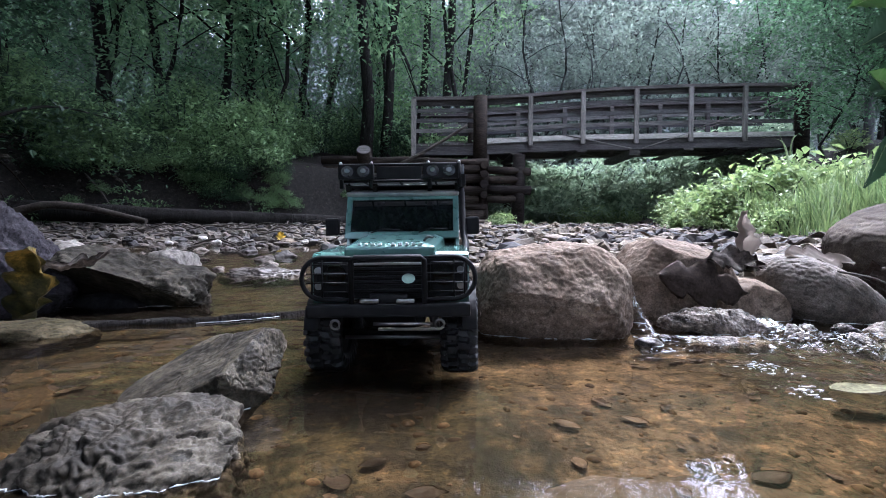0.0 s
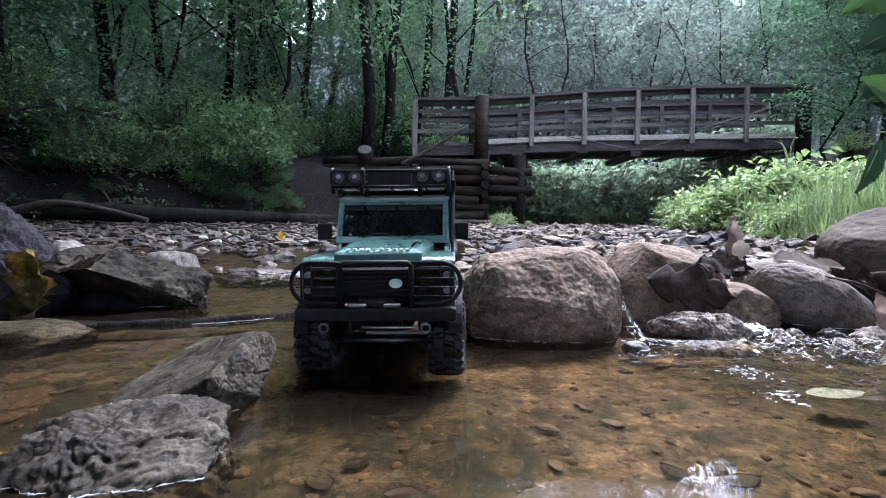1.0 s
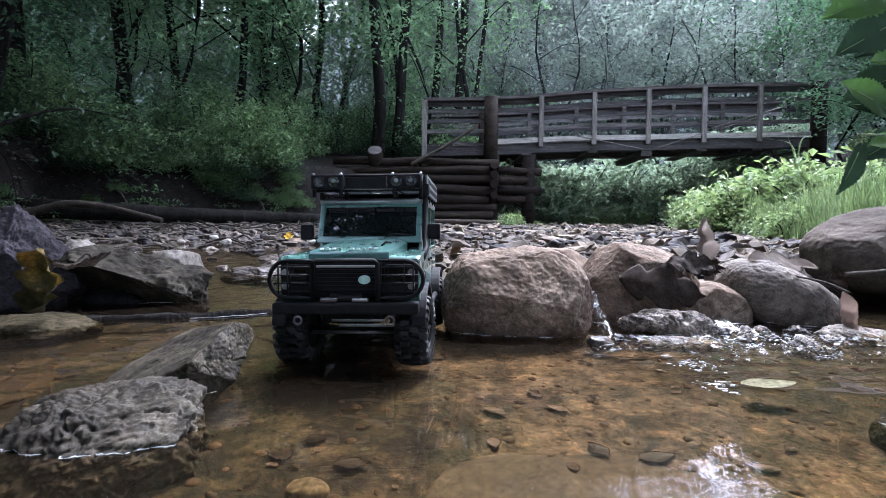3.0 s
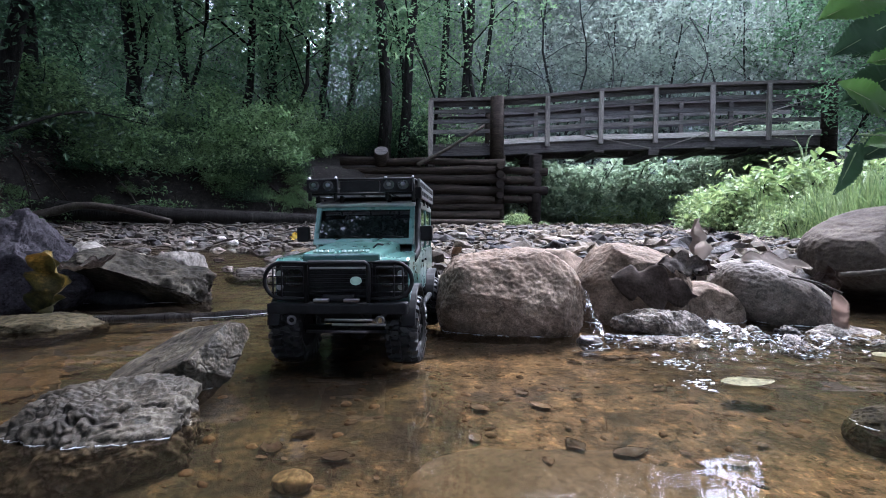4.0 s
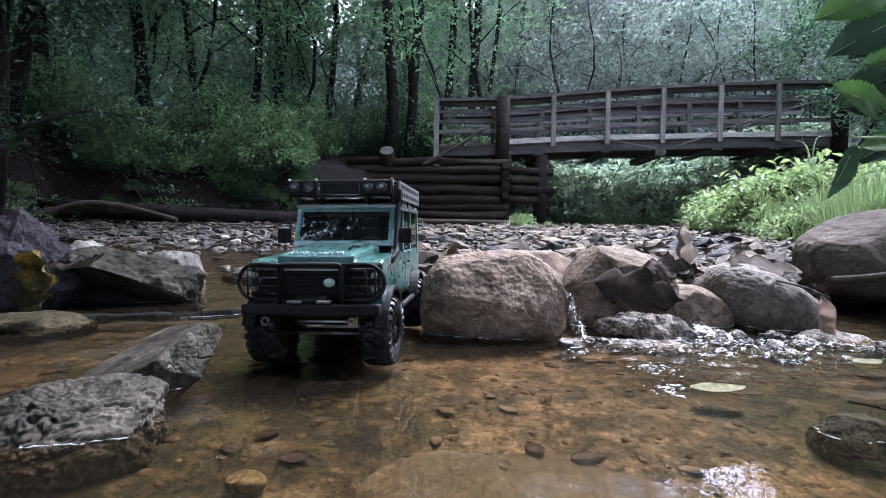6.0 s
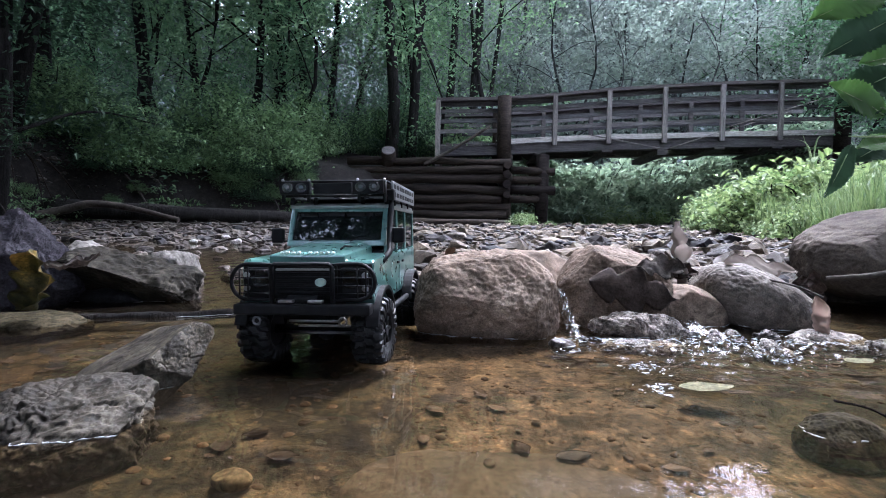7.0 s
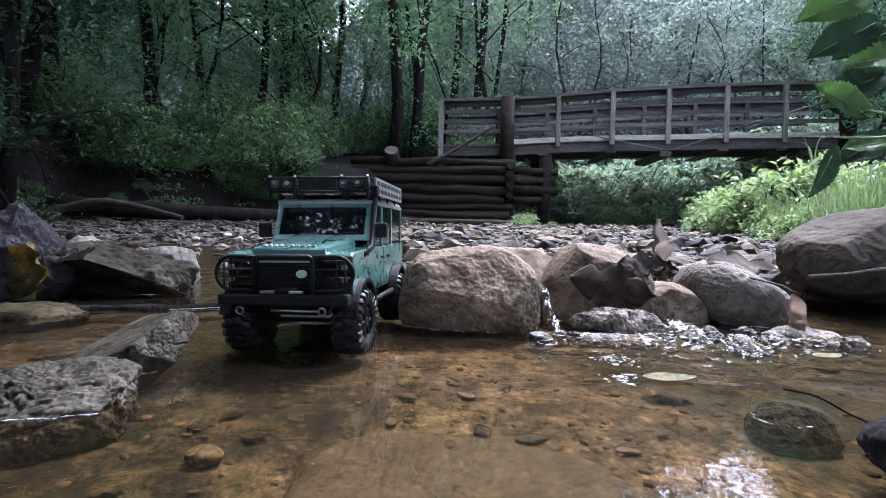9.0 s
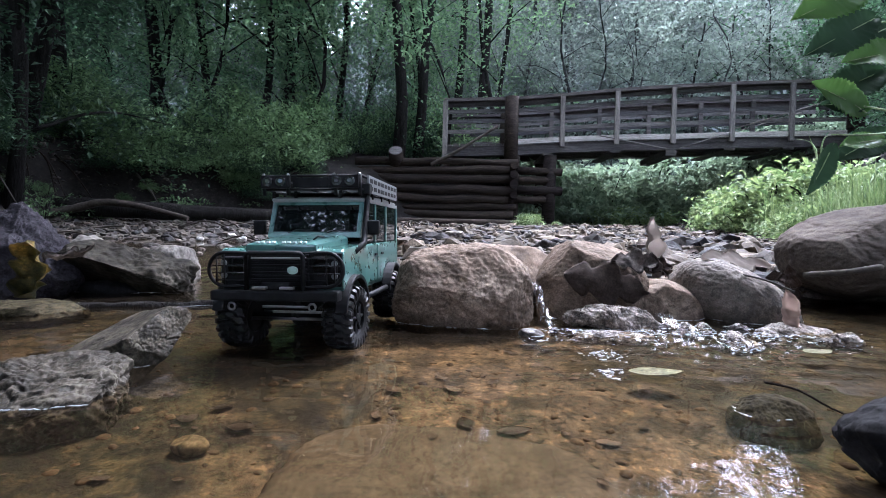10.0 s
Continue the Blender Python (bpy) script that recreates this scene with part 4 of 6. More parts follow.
    rack.matrix_local = Matrix.Translation((0, 0, 0.272 * 0.12)) @ Matrix.Diagonal((1, 1, 0.88, 1))
    ladder = part("sand_ladder", box(0.105, 0.109, 0.2, 0.47, 0.284, 0.325, 0.001), LADDER, rack, "grey sand ladder")
    for k in range(8):
        for z in (0.2955, 0.3135):
            part("ladder_slot", box(0.1088, 0.1098, 0.21 + k * 0.032, 0.232 + k * 0.032, z - 0.005, z + 0.005, 0.0004), BLACK, ladder)
    return t


build_truck(pose(-0.166, 0.785, 0.0, 0.6, -1.0, -3.6))

# ---- footbridge ----
BY = 11.6


def rail_z(x):
    return float(np.interp(x, [-0.4, 1.2, 2.4, 3.7, 5.0, 6.4, 7.8, 9.2, 10.5], [3.52, 3.56, 3.65, 3.78, 3.87, 3.945, 3.995, 4.03, 4.05]))


def deck_z(x):
    return float(np.interp(x, [-0.4, 1.3, 2.4, 3.7, 5.0, 6.4, 7.8, 9.2, 10.5], [2.5, 2.545, 2.62, 2.68, 2.71, 2.77, 2.80, 2.845, 2.87]))


def plank_along(xs, zf, y0, y1, h, lift=0.0):
    """A board or beam that follows the bridge's curve."""
    bm = bmesh.new()
    rows = []
    for x in xs:
        z = zf(x) + lift
        rows.append([bm.verts.new((x, y, zz)) for y, zz in ((y0, z - h / 2), (y1, z - h / 2), (y1, z + h / 2), (y0, z + h / 2))])
    for r, s in zip(rows[:-1], rows[1:]):
        for k in range(4):
            bm.faces.new((r[k], s[k], s[(k + 1) % 4], r[(k + 1) % 4]))
    bm.faces.new(rows[0])
    bm.faces.new(rows[-1][::-1])
    bmesh.ops.recalc_face_normals(bm, faces=bm.faces[:])
    return bm


def build_bridge():
    b = empty("footbridge", pose(0, BY, 2.5), "weathered dark timber footbridge with a plank railing", "bridge")
    base = Matrix.Translation((0, -BY, -2.5))

    def bit(name, bm, material, label=""):
        bm.transform(base)
        return part(name, bm, material, b, label)

    span = [1.2 + 8.3 * i / 14 for i in range(15)]
    full = [-0.45] + span
    for y in (BY, BY + 1.55):
        bit("beam", plank_along(full if y == BY else span, deck_z, y + 0.02, y + 0.24, 0.23 if y == BY else 0.15, -0.225 if y == BY else -0.185), OLD_WOOD)
        bit("kerb_board", plank_along(span, deck_z, y - 0.03, y + 0.02, 0.12, -0.03), PALE_WOOD, "pale weathered edge board")
        bit("cap_rail", plank_along(full, rail_z, y - 0.06, y + 0.14, 0.075, 0.0), OLD_WOOD)
        bit("under_rail", plank_along(full, rail_z, y + 0.05, y + 0.09, 0.11, -0.1), OLD_WOOD)
        for f in (0.26, 0.5, 0.74):
            bit("railing_board", plank_along(full, lambda x, f=f: deck_z(x) + (rail_z(x) - deck_z(x)) * f, y + 0.06, y + 0.1, 0.095), RAIL_WOOD)
        for x in (2.43, 3.73, 5.06, 6.43, 7.8):
            bit("railing_post", box(x - 0.055, x + 0.055, y - 0.075, y - 0.01, deck_z(x) - 0.2, rail_z(x) - 0.03, 0.006), POST_WOOD if y == BY else OLD_WOOD)
        bit("railing_post", box(-0.48, -0.36, y - 0.07, y + 0.05, 1.9, 3.5, 0.008), POST_WOOD)
        for x in (1.2, 9.25) if y == BY else (1.2,):
            bit("end_post", tube([(x, y - 0.05, deck_z(x) - 0.75), (x, y - 0.05, rail_z(x) + 0.03)], 0.17, None, 12), LOG_WOOD)
        for xa, xb in ((3.3, 4.95), (6.4, 5.2)):
            bit("stay_rod", tube([(xa, y - 0.06, deck_z(xa) + 0.02), (xb, y - 0.06, deck_z(xb) - 0.33)], 0.013, None, 6), POST_WOOD)
        bit("stay_rod", tube([(6.45, y + 0.03, deck_z(6.4) + 0.1), (9.2, y + 0.03, rail_z(9.2) - 0.3)], 0.014, None, 6), POST_WOOD)
    for x in (2.1, 3.73, 5.06, 6.43, 7.8, 9.2):
        low = 0.14 if x == 5.06 else 0.05
        bit("cross_beam", box(x - 0.13, x + 0.13, BY + 0.03, BY + 1.7, deck_z(x) - 0.34 - low, deck_z(x) - 0.342, 0.01), OLD_WOOD)
    n = 56
    for i in range(n):
        x = -0.4 + 9.9 * i / n
        slat = box(-0.077, 0.077, -0.02, 1.78, -0.025, 0.025)
        slat.transform(Matrix.Translation((x + 0.08, BY, deck_z(x) - 0.085)))
        bit("deck_plank", slat, OLD_WOOD)
    # log crib under its end
    c = empty("log_crib", pose(0.6, BY + 0.6, 0.5), "dark rotting log crib carrying the bridge end", "abutment")
    base2 = Matrix.Translation((-0.6, -BY - 0.6, -0.5))
    rnd = random.Random(4)
    z = 0.62
    for i in range(7):
        r = 0.112 + rnd.uniform(-0.03, 0.035)
        z += r
        for y in (BY - 0.25, BY + 1.6):
            a, e = -2.6 + rnd.uniform(-0.2, 0.2), 1.3 + rnd.uniform(-0.18, 0.16)
            pts = [(a + (e - a) * k / 6, y + rnd.uniform(-0.02, 0.02), z + rnd.uniform(-0.03, 0.03)) for k in range(7)]
            bm = tube(pts, [r * rnd.uniform(0.85, 1.08) for _ in pts], None, 12)
            bm.transform(base2)
            part("log", bm, LOG_WOOD, c)
        if 1 < i < 6:
            pts = [(1.35 + (0.9 + 0.2 * (i % 2)) * k / 4, BY - 0.1 + 0.12 * k / 4 + rnd.uniform(-0.01, 0.01), z + 0.02 + rnd.uniform(-0.01, 0.01)) for k in range(5)]
            bm = tube(pts, r * 0.92, None, 12)
            bm.transform(base2)
            part("log", bm, LOG_WOOD, c)
            bm = tube([(1.25, BY - 0.5 + 0.6 * k, z + r * 0.9) for k in range(5)], r * 0.8, None, 10)
            bm.transform(base2)
            part("log", bm, LOG_WOOD, c)
        z += r
    for x, y in ((1.25, BY + 0.05), (2.15, BY + 0.05), (1.25, BY + 1.5), (2.15, BY + 1.5)):
        bm = tube([(x, y, 0.35), (x + 0.02, y, 2.2)], 0.16, None, 12)
        bm.transform(base2)
        part("crib_post", bm, LOG_WOOD, c)


build_bridge()


def log(name, points, radius, material, label, sides=10):
    pts = [Vector(p) for p in points]
    ob = empty(name, Matrix.Translation(pts[0]), label, name.replace("_", " "))
    bm = tube([p - pts[0] for p in pts], radius, None, sides)
    part("trunk", bm, material, ob)
    return ob


def curve(points, n=10):
    """A smooth run of points through the given ones."""
    p = [Vector(q) for q in points]
    p = [2 * p[0] - p[1]] + p + [2 * p[-1] - p[-2]]
    out = []
    for i in range(1, len(p) - 2):
        for k in range(n):
            t = k / n
            a, b, c, d = p[i - 1], p[i], p[i + 1], p[i + 2]
            out.append(0.5 * (2 * b + (c - a) * t + (2 * a - 5 * b + 4 * c - d) * t * t + (3 * b - a - 3 * c + d) * t ** 3))
    return out + [p[-2]]


def taper(pts, a, b):
    n = len(pts)
    rnd = random.Random(n)
    return [(a + (b - a) * i / (n - 1)) * rnd.uniform(0.92, 1.08) for i in range(n)]

# ---- trees and undergrowth ----


def leaf_arrays(centres, per, spread, size, rng, flat=0.55, narrow=0.5, droop=0.25):
    """Leaves in clumps: each a bent diamond of two triangles' worth of quad, turned at random."""
    centres = np.asarray(centres, float)
    n = len(centres) * per
    c = np.repeat(centres, per, 0) + rng.normal(0, 1, (n, 3)) * np.array([spread, spread, spread * flat])
    ang = rng.uniform(0, 2 * np.pi, n)
    tilt = rng.normal(-droop, 0.45, n)
    d = np.stack([np.cos(ang) * np.cos(tilt), np.sin(ang) * np.cos(tilt), np.sin(tilt)], 1)
    side = np.stack([-np.sin(ang), np.cos(ang), rng.normal(0, 0.35, n)], 1)
    side /= np.linalg.norm(side, axis=1)[:, None]
    s = size * rng.uniform(0.6, 1.35, n)[:, None]
    up = np.cross(d, side) * s * 0.12
    base, tip = c - d * s * 0.5, c + d * s * 0.5 - up * 0.6
    left, right = c - side * s * narrow * 0.5 + up, c + side * s * narrow * 0.5 + up
    v = np.stack([base, left, tip, right], 1).reshape(-1, 3)
    f = np.arange(4 * n).reshape(n, 4)
    return v, f


def tree_proto(name, seed, height, trunk_r, crown, leaf, clumps, per, material, first=0.3, lean=0.0, label="", spread=0.42, bark=None):
    """A trunk with limbs, and a crown of leaf clumps round the limbs' ends."""
    rng = np.random.default_rng(seed)
    rnd = random.Random(seed)
    t = empty(name, Matrix.Identity(4), label, "tree")
    n = 9
    sway = 0.14 if trunk_r > 0.12 else 0.32
    path = [Vector((lean * height * (i / n) ** 1.2 + sway * math.sin(i * 1.1 + seed), sway * math.cos(i * 0.8 + seed), height * i / n)) for i in range(n + 1)]
    path[0] = Vector((0, 0, -0.3))
    radii = [trunk_r * (1.25 if i == 0 else 1.0) * (1 - 0.75 * i / n) for i in range(n + 1)]
    bm = tube(path, radii, None, 10)
    ends = []
    for k in range(11):
        h = first + (0.97 - first) * (k + rnd.random() * 0.6) / 11
        i = min(int(h * n), n - 1)
        p = path[i].lerp(path[i + 1], h * n - i)
        a = k * 2.4 + rnd.uniform(-0.5, 0.5)
        reach = crown * (1.15 - 0.7 * abs(h - 0.55)) * rnd.uniform(0.7, 1.1)
        q = p + Vector((math.cos(a) * reach, math.sin(a) * reach, reach * rnd.uniform(0.1, 0.65)))
        mid = p.lerp(q, 0.5) + Vector((0, 0, reach * 0.14))
        r = radii[i] * 0.42
        limb = tube(curve([p, mid, q], 4), [r, r * 0.85, r * 0.72, r * 0.6, r * 0.5, r * 0.4, r * 0.3, r * 0.22, r * 0.12], None, 6)
        part("limb", limb, bark or BARK, t)
        ends += [(p, mid, q)]
    part("trunk", bm, bark or BARK, t)
    pts = []
    for _ in range(clumps):
        p, mid, q = ends[rnd.randrange(len(ends))]
        s = rnd.uniform(0.25, 1.1)
        base = p.lerp(mid, s * 2) if s < 0.5 else mid.lerp(q, s * 2 - 1)
        pts.append(base + Vector((rnd.gauss(0, 0.24), rnd.gauss(0, 0.24), rnd.gauss(0.0, 0.2))) * crown * 0.8)
    v, f = leaf_arrays([tuple(p) for p in pts], per, spread, leaf, rng)
    c = new("crown", raw("crown", v, f, material, False))
    c.parent = t
    return t


def shrub_proto(name, seed, radius, height, leaf, clumps, per, material, label, narrow=0.5, flat=0.5):
    rng = np.random.default_rng(seed)
    rnd = random.Random(seed)
    t = empty(name, Matrix.Identity(4), label, "shrub")
    for k in range(5):
        a = k * 2.4
        q = Vector((math.cos(a) * radius * rnd.uniform(0.3, 0.9), math.sin(a) * radius * rnd.uniform(0.3, 0.9), height * rnd.uniform(0.5, 1.0)))
        part("stem", tube(curve([(0, 0, -0.1), q * 0.5 + Vector((0, 0, height * 0.15)), q], 3), taper(list(range(7)), 0.014, 0.004), None, 5), BARK, t)
    cs = []
    for _ in range(clumps):
        a, r = rnd.uniform(0, 6.28), radius * math.sqrt(rnd.random())
        z = height * (0.15 + 0.85 * rnd.random()) * math.sqrt(max(0.05, 1 - (r / radius) ** 2 * 0.8))
        cs.append((r * math.cos(a), r * math.sin(a), z))
    v, f = leaf_arrays(cs, per, 0.14 * radius + 0.04, leaf, rng, flat, narrow)
    c = new("foliage", raw("foliage", v, f, material, False))
    c.parent = t
    return t


def plant(proto, x, y, turn=0.0, size=1.0, lift=0.0, tilt=0.0, group=""):
    z = float(ground_level(np.array(x), np.array(y)))
    ob = copy_thing(proto, pose(x, y, z + lift, tilt, 0, turn) @ Matrix.Scale(size, 4))
    return tagged(ob, group=group) if group else ob


rnd = random.Random(11)
TALL = [tree_proto("forest_tree", s, 15, r, 3.4, 0.16, c, 26, LEAF_MID, f, l, lab, 0.5)
        for s, r, c, f, l, lab in ((1, 0.165, 220, 0.4, 0.0, "tall forest tree with a dark straight trunk"), (2, 0.14, 220, 0.4, 0.14, "leaning forest tree with a dark trunk"),
                                (3, 0.1, 130, 0.16, -0.03, "slender forest tree with thin branches"))]
DEEP = [tree_proto("forest_tree", s, 13, 0.13, 3.4, 0.15, 300, 26, LEAF_DEEP, 0.08, 0.02, "dense forest tree with shade put into its leaf colour", 0.5) for s in (5, 6)]
OVER = [tree_proto("forest_tree", s, 15, 0.16, 3.4, 0.17, 420, 44, LEAF_DARK, 0.3, 0.03, "spreading tree added to block sky light, mostly out of view", 0.55) for s in (9, 10)]
SAPLING = [tree_proto("sapling", s, h, 0.045, 1.7, 0.12, 100, 24, m, 0.12, l, "leafy young tree on the bank", 0.3)
           for s, h, l, m in ((14, 6.5, 0.05, LEAF_MID), (15, 7.5, -0.04, LEAF_MID), (16, 5.5, 0.08, LEAF_DARK))]
PALE = [tree_proto("sapling", s, 6.5, 0.045, 1.8, 0.16, 60, 30, LEAF_HAZE, 0.12, l, "young tree behind the bridge with haze put into its colour", 0.27, FAR_BARK) for s, l in ((17, 0.05), (18, -0.06))]
FAR = [tree_proto("far_tree", s, 15, 0.17, 3.6, 0.2, 250, 54, LEAF_FAR, 0.12, l, "tree in the distance with haze put into its colour", 0.42, FAR_BARK) for s, l in ((7, 0.04), (8, -0.05))]
BARE = [tree_proto("forked_tree", s, 12, 0.1, 2.6, 0.16, 36, 20, LEAF_FAR, 0.3, l, "thin tree with forking bare limbs, haze put into its grey", 0.4, MID_BARK) for s, l in ((41, 0.12), (42, -0.08))]
BUSH = [shrub_proto("shrub", s, 0.8, 1.3, 0.095, 90, 32, LEAF_BANK, "leafy green shrub on the bank") for s in (21, 22)]
BUSH += [shrub_proto("shrub", 23, 0.9, 1.1, 0.075, 120, 36, LEAF_DEEP, "leafy shrub on the bank with shade put into its colour")]
PALEBUSH = [shrub_proto("shrub", s, 1.0, 1.4, 0.15, 60, 26, LEAF_UNDER, "leafy shrub beyond the bridge, daylight put into its pale colour", 0.45, 0.22) for s in (24, 25)]
SPRIG = [shrub_proto("sprig", s, 0.5, 0.95, 0.12, 18, 8, LEAF_BANK, "thin leafy sprig on the eroded bank", 0.5, 0.25) for s in (26, 27)]
WEED = [shrub_proto("weed_clump", s, 0.42, 0.58, 0.085, 50, 16, LEAF_WEED, "bright green leafy weeds on the bank", 0.6) for s in (31, 32)]


def at(tan, y):
    """The x of a line of sight from the pool, by its tangent, at depth y."""
    return 0.02 + tan * y


# trunks that stand out beside and behind the bridge
for tan, y, k, turn, size in ((-0.14, 12.6, 0, 0, 1.0), (-0.1, 13.2, 1, 0, 1.05), (-0.03, 17, 0, 80, 1.0), (0.04, 17.5, 0, 200, 1.2), (0.09, 18.5, 2, 10, 1.1),
                              (-0.40, 13.5, 2, 130, 1.1), (-0.33, 15, 0, 40, 0.9), (-0.28, 14, 2, 220, 1.2), (-0.55, 12, 2, 60, 1.1), (-0.68, 11, 0, 30, 0.9),
                              (-0.9, 8.5, 0, 100, 1.1), (-0.98, 7.0, 2, 160, 1.2), (-0.2, 18, 2, 300, 1.1), (-0.118, 13.8, 2, 140, 0.8), (-0.45, 11.5, 2, 200, 1.0), (0.065, 15.5, 2, 70, 0.9)):
    plant(TALL[k], at(tan, y), y, turn, size, 0, rnd.uniform(-4, 4), group="trees along the bank")
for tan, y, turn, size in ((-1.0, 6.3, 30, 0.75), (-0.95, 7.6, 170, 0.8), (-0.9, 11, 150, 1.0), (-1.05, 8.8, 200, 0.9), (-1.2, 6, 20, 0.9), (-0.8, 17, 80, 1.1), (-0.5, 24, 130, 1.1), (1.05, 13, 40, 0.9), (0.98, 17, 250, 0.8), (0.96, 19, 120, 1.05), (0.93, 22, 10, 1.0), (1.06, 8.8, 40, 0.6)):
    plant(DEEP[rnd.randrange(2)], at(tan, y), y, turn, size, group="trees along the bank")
for k in range(36):
    y = rnd.uniform(10, 19)
    tan = rnd.uniform(-1.0, 0.03)
    if tan * y > float(np.interp(y, [p[1] for p in LEFT_FOOT], [p[0] for p in LEFT_FOOT])) - 1.0:
        continue
    plant(SAPLING[rnd.randrange(3)], at(tan, y), y, rnd.uniform(0, 360), rnd.uniform(0.75, 1.25), group="young trees on the bank")
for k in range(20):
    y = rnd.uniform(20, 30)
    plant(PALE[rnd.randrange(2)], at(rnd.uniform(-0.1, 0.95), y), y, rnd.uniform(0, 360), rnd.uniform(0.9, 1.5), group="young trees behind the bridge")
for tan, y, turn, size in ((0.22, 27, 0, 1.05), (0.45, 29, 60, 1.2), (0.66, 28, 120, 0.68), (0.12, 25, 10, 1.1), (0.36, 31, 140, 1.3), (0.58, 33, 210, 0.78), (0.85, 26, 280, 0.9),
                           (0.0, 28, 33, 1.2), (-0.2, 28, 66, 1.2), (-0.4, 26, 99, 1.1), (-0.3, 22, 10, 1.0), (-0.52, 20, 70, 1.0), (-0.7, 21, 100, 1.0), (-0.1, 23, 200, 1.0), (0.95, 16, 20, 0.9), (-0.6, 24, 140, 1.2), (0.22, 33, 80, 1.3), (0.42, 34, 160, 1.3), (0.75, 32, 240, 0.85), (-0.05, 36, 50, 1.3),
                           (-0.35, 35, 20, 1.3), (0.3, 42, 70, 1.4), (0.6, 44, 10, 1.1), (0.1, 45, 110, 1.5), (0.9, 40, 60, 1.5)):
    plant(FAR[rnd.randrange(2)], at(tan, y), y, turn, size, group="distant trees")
# canopy added above the view to dim the sky light on the pool
for x, y, turn in ((-3.3, -0.6, 0), (-2.9, 1.3, 100), (-3.6, 3.0, 30), (-2.9, -2.4, 60), (3.4, -1.4, 20), (4.8, 0.3, 200), (1.6, -3.4, 130), (-0.8, -4.2, 310), (-5.6, 4.6, 250), (-7.2, 7.4, 15), (-1.8, -6.5, 40), (0.8, -6.7, 190), (3.6, -5.5, 270), (-4.2, -5.5, 350), (-5.5, -1.5, 110), (5.8, -2.5, 60), (-4.6, 1.8, 140), (-6.4, 3.3, 70), (14.2, 13.2, 40), (16.2, 16, 210)):
    plant(OVER[rnd.randrange(2)], x, y, turn, 0.95, group="trees round the pool")
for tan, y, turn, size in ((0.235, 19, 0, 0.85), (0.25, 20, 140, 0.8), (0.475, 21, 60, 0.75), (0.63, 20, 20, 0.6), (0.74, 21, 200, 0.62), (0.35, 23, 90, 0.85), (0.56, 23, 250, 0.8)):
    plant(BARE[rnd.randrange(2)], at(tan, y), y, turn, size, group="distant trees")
# unseen woods added behind and beside the pool to block low sky light
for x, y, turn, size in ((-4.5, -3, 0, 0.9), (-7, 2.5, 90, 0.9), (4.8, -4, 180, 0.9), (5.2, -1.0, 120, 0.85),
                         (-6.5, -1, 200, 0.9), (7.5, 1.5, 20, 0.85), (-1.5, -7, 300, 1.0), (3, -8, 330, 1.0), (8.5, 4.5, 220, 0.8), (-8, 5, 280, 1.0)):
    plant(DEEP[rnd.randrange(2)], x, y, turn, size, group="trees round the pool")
for k in range(26):
    a = radians(110 + 140 * rnd.random())
    r = rnd.uniform(3.0, 5.0)
    plant(BUSH[rnd.choice((0, 1, 2))], r * math.sin(a) * rnd.choice((-1, 1)), r * math.cos(a), rnd.uniform(0, 360), rnd.uniform(0.9, 1.6), -0.08, group="shrubs round the pool")

for k in range(120):
    y = 2.4 + 10.4 * rnd.random()
    foot = float(np.interp(y, [p[1] for p in LEFT_FOOT], [p[0] for p in LEFT_FOOT]))
    back = rnd.choice((rnd.uniform(0.6, 1.1), rnd.uniform(0.7, 5.0), rnd.uniform(0.9, 5.0)))
    if y > 10.3 and foot - back > -2.4:
        continue
    plant(BUSH[2 if y < 6.2 else rnd.choice((0, 1, 2))], foot - back, y + rnd.uniform(-0.5, 0.8), rnd.uniform(0, 360), rnd.uniform(0.3, 0.55) if back < 0.9 else rnd.uniform(0.6, 1.25), -0.08, group="shrubs on the bank")
for k in range(14):
    y = 4.2 + 7.2 * rnd.random()
    foot = float(np.interp(y, [p[1] for p in LEFT_FOOT], [p[0] for p in LEFT_FOOT]))
    plant(BUSH[rnd.choice((1, 2, 2))], foot - rnd.uniform(0.25, 1.0), y, rnd.uniform(0, 360), rnd.uniform(0.35, 0.75), -0.1, group="shrubs on the bank")
for k in range(26):
    y = 4.0 + 7.0 * rnd.random()
    foot = float(np.interp(y, [p[1] for p in LEFT_FOOT], [p[0] for p in LEFT_FOOT]))
    plant(BUSH[rnd.randrange(2)], foot - rnd.uniform(0.2, 0.6), y, rnd.uniform(0, 360), rnd.uniform(0.14, 0.3), -0.02, group="sprigs on the bank")
for k, (x, y, size) in enumerate(((-5.0, 8.1, 0.36), (-5.15, 8.25, 0.42), (-4.85, 8.4, 0.34), (-4.95, 8.2, 0.26), (-6.05, 6.6, 0.36), (-5.95, 7.0, 0.32), (-5.8, 7.3, 0.3), (-5.85, 6.4, 0.26), (-4.1, 9.1, 0.24), (-3.4, 9.6, 0.28))):
    plant(SPRIG[k % 2], x, y, 70 * k, 1.6 * size, -0.02, group="sprigs on the bank")
for x, y, turn, size in ((-2.3, 14.2, 0, 1.2), (-1.5, 13.9, 70, 1.3), (-0.7, 14.3, 140, 1.4), (0.1, 13.9, 200, 1.3), (0.8, 14.4, 260, 1.2), (-1.1, 15.2, 320, 1.7), (-2.9, 13.2, 30, 1.1), (0.3, 15.4, 100, 1.6)):
    plant(BUSH[2 if turn % 40 else 1], x, y, turn, size, -0.08, group="shrubs on the bank")
for k in range(36):
    plant(PALEBUSH[rnd.randrange(2)], rnd.uniform(1.9, 10.5), 13.7 + 4.5 * rnd.random() ** 1.7, rnd.uniform(0, 360), rnd.uniform(0.8, 1.75), -0.1, group="shrubs under the bridge")
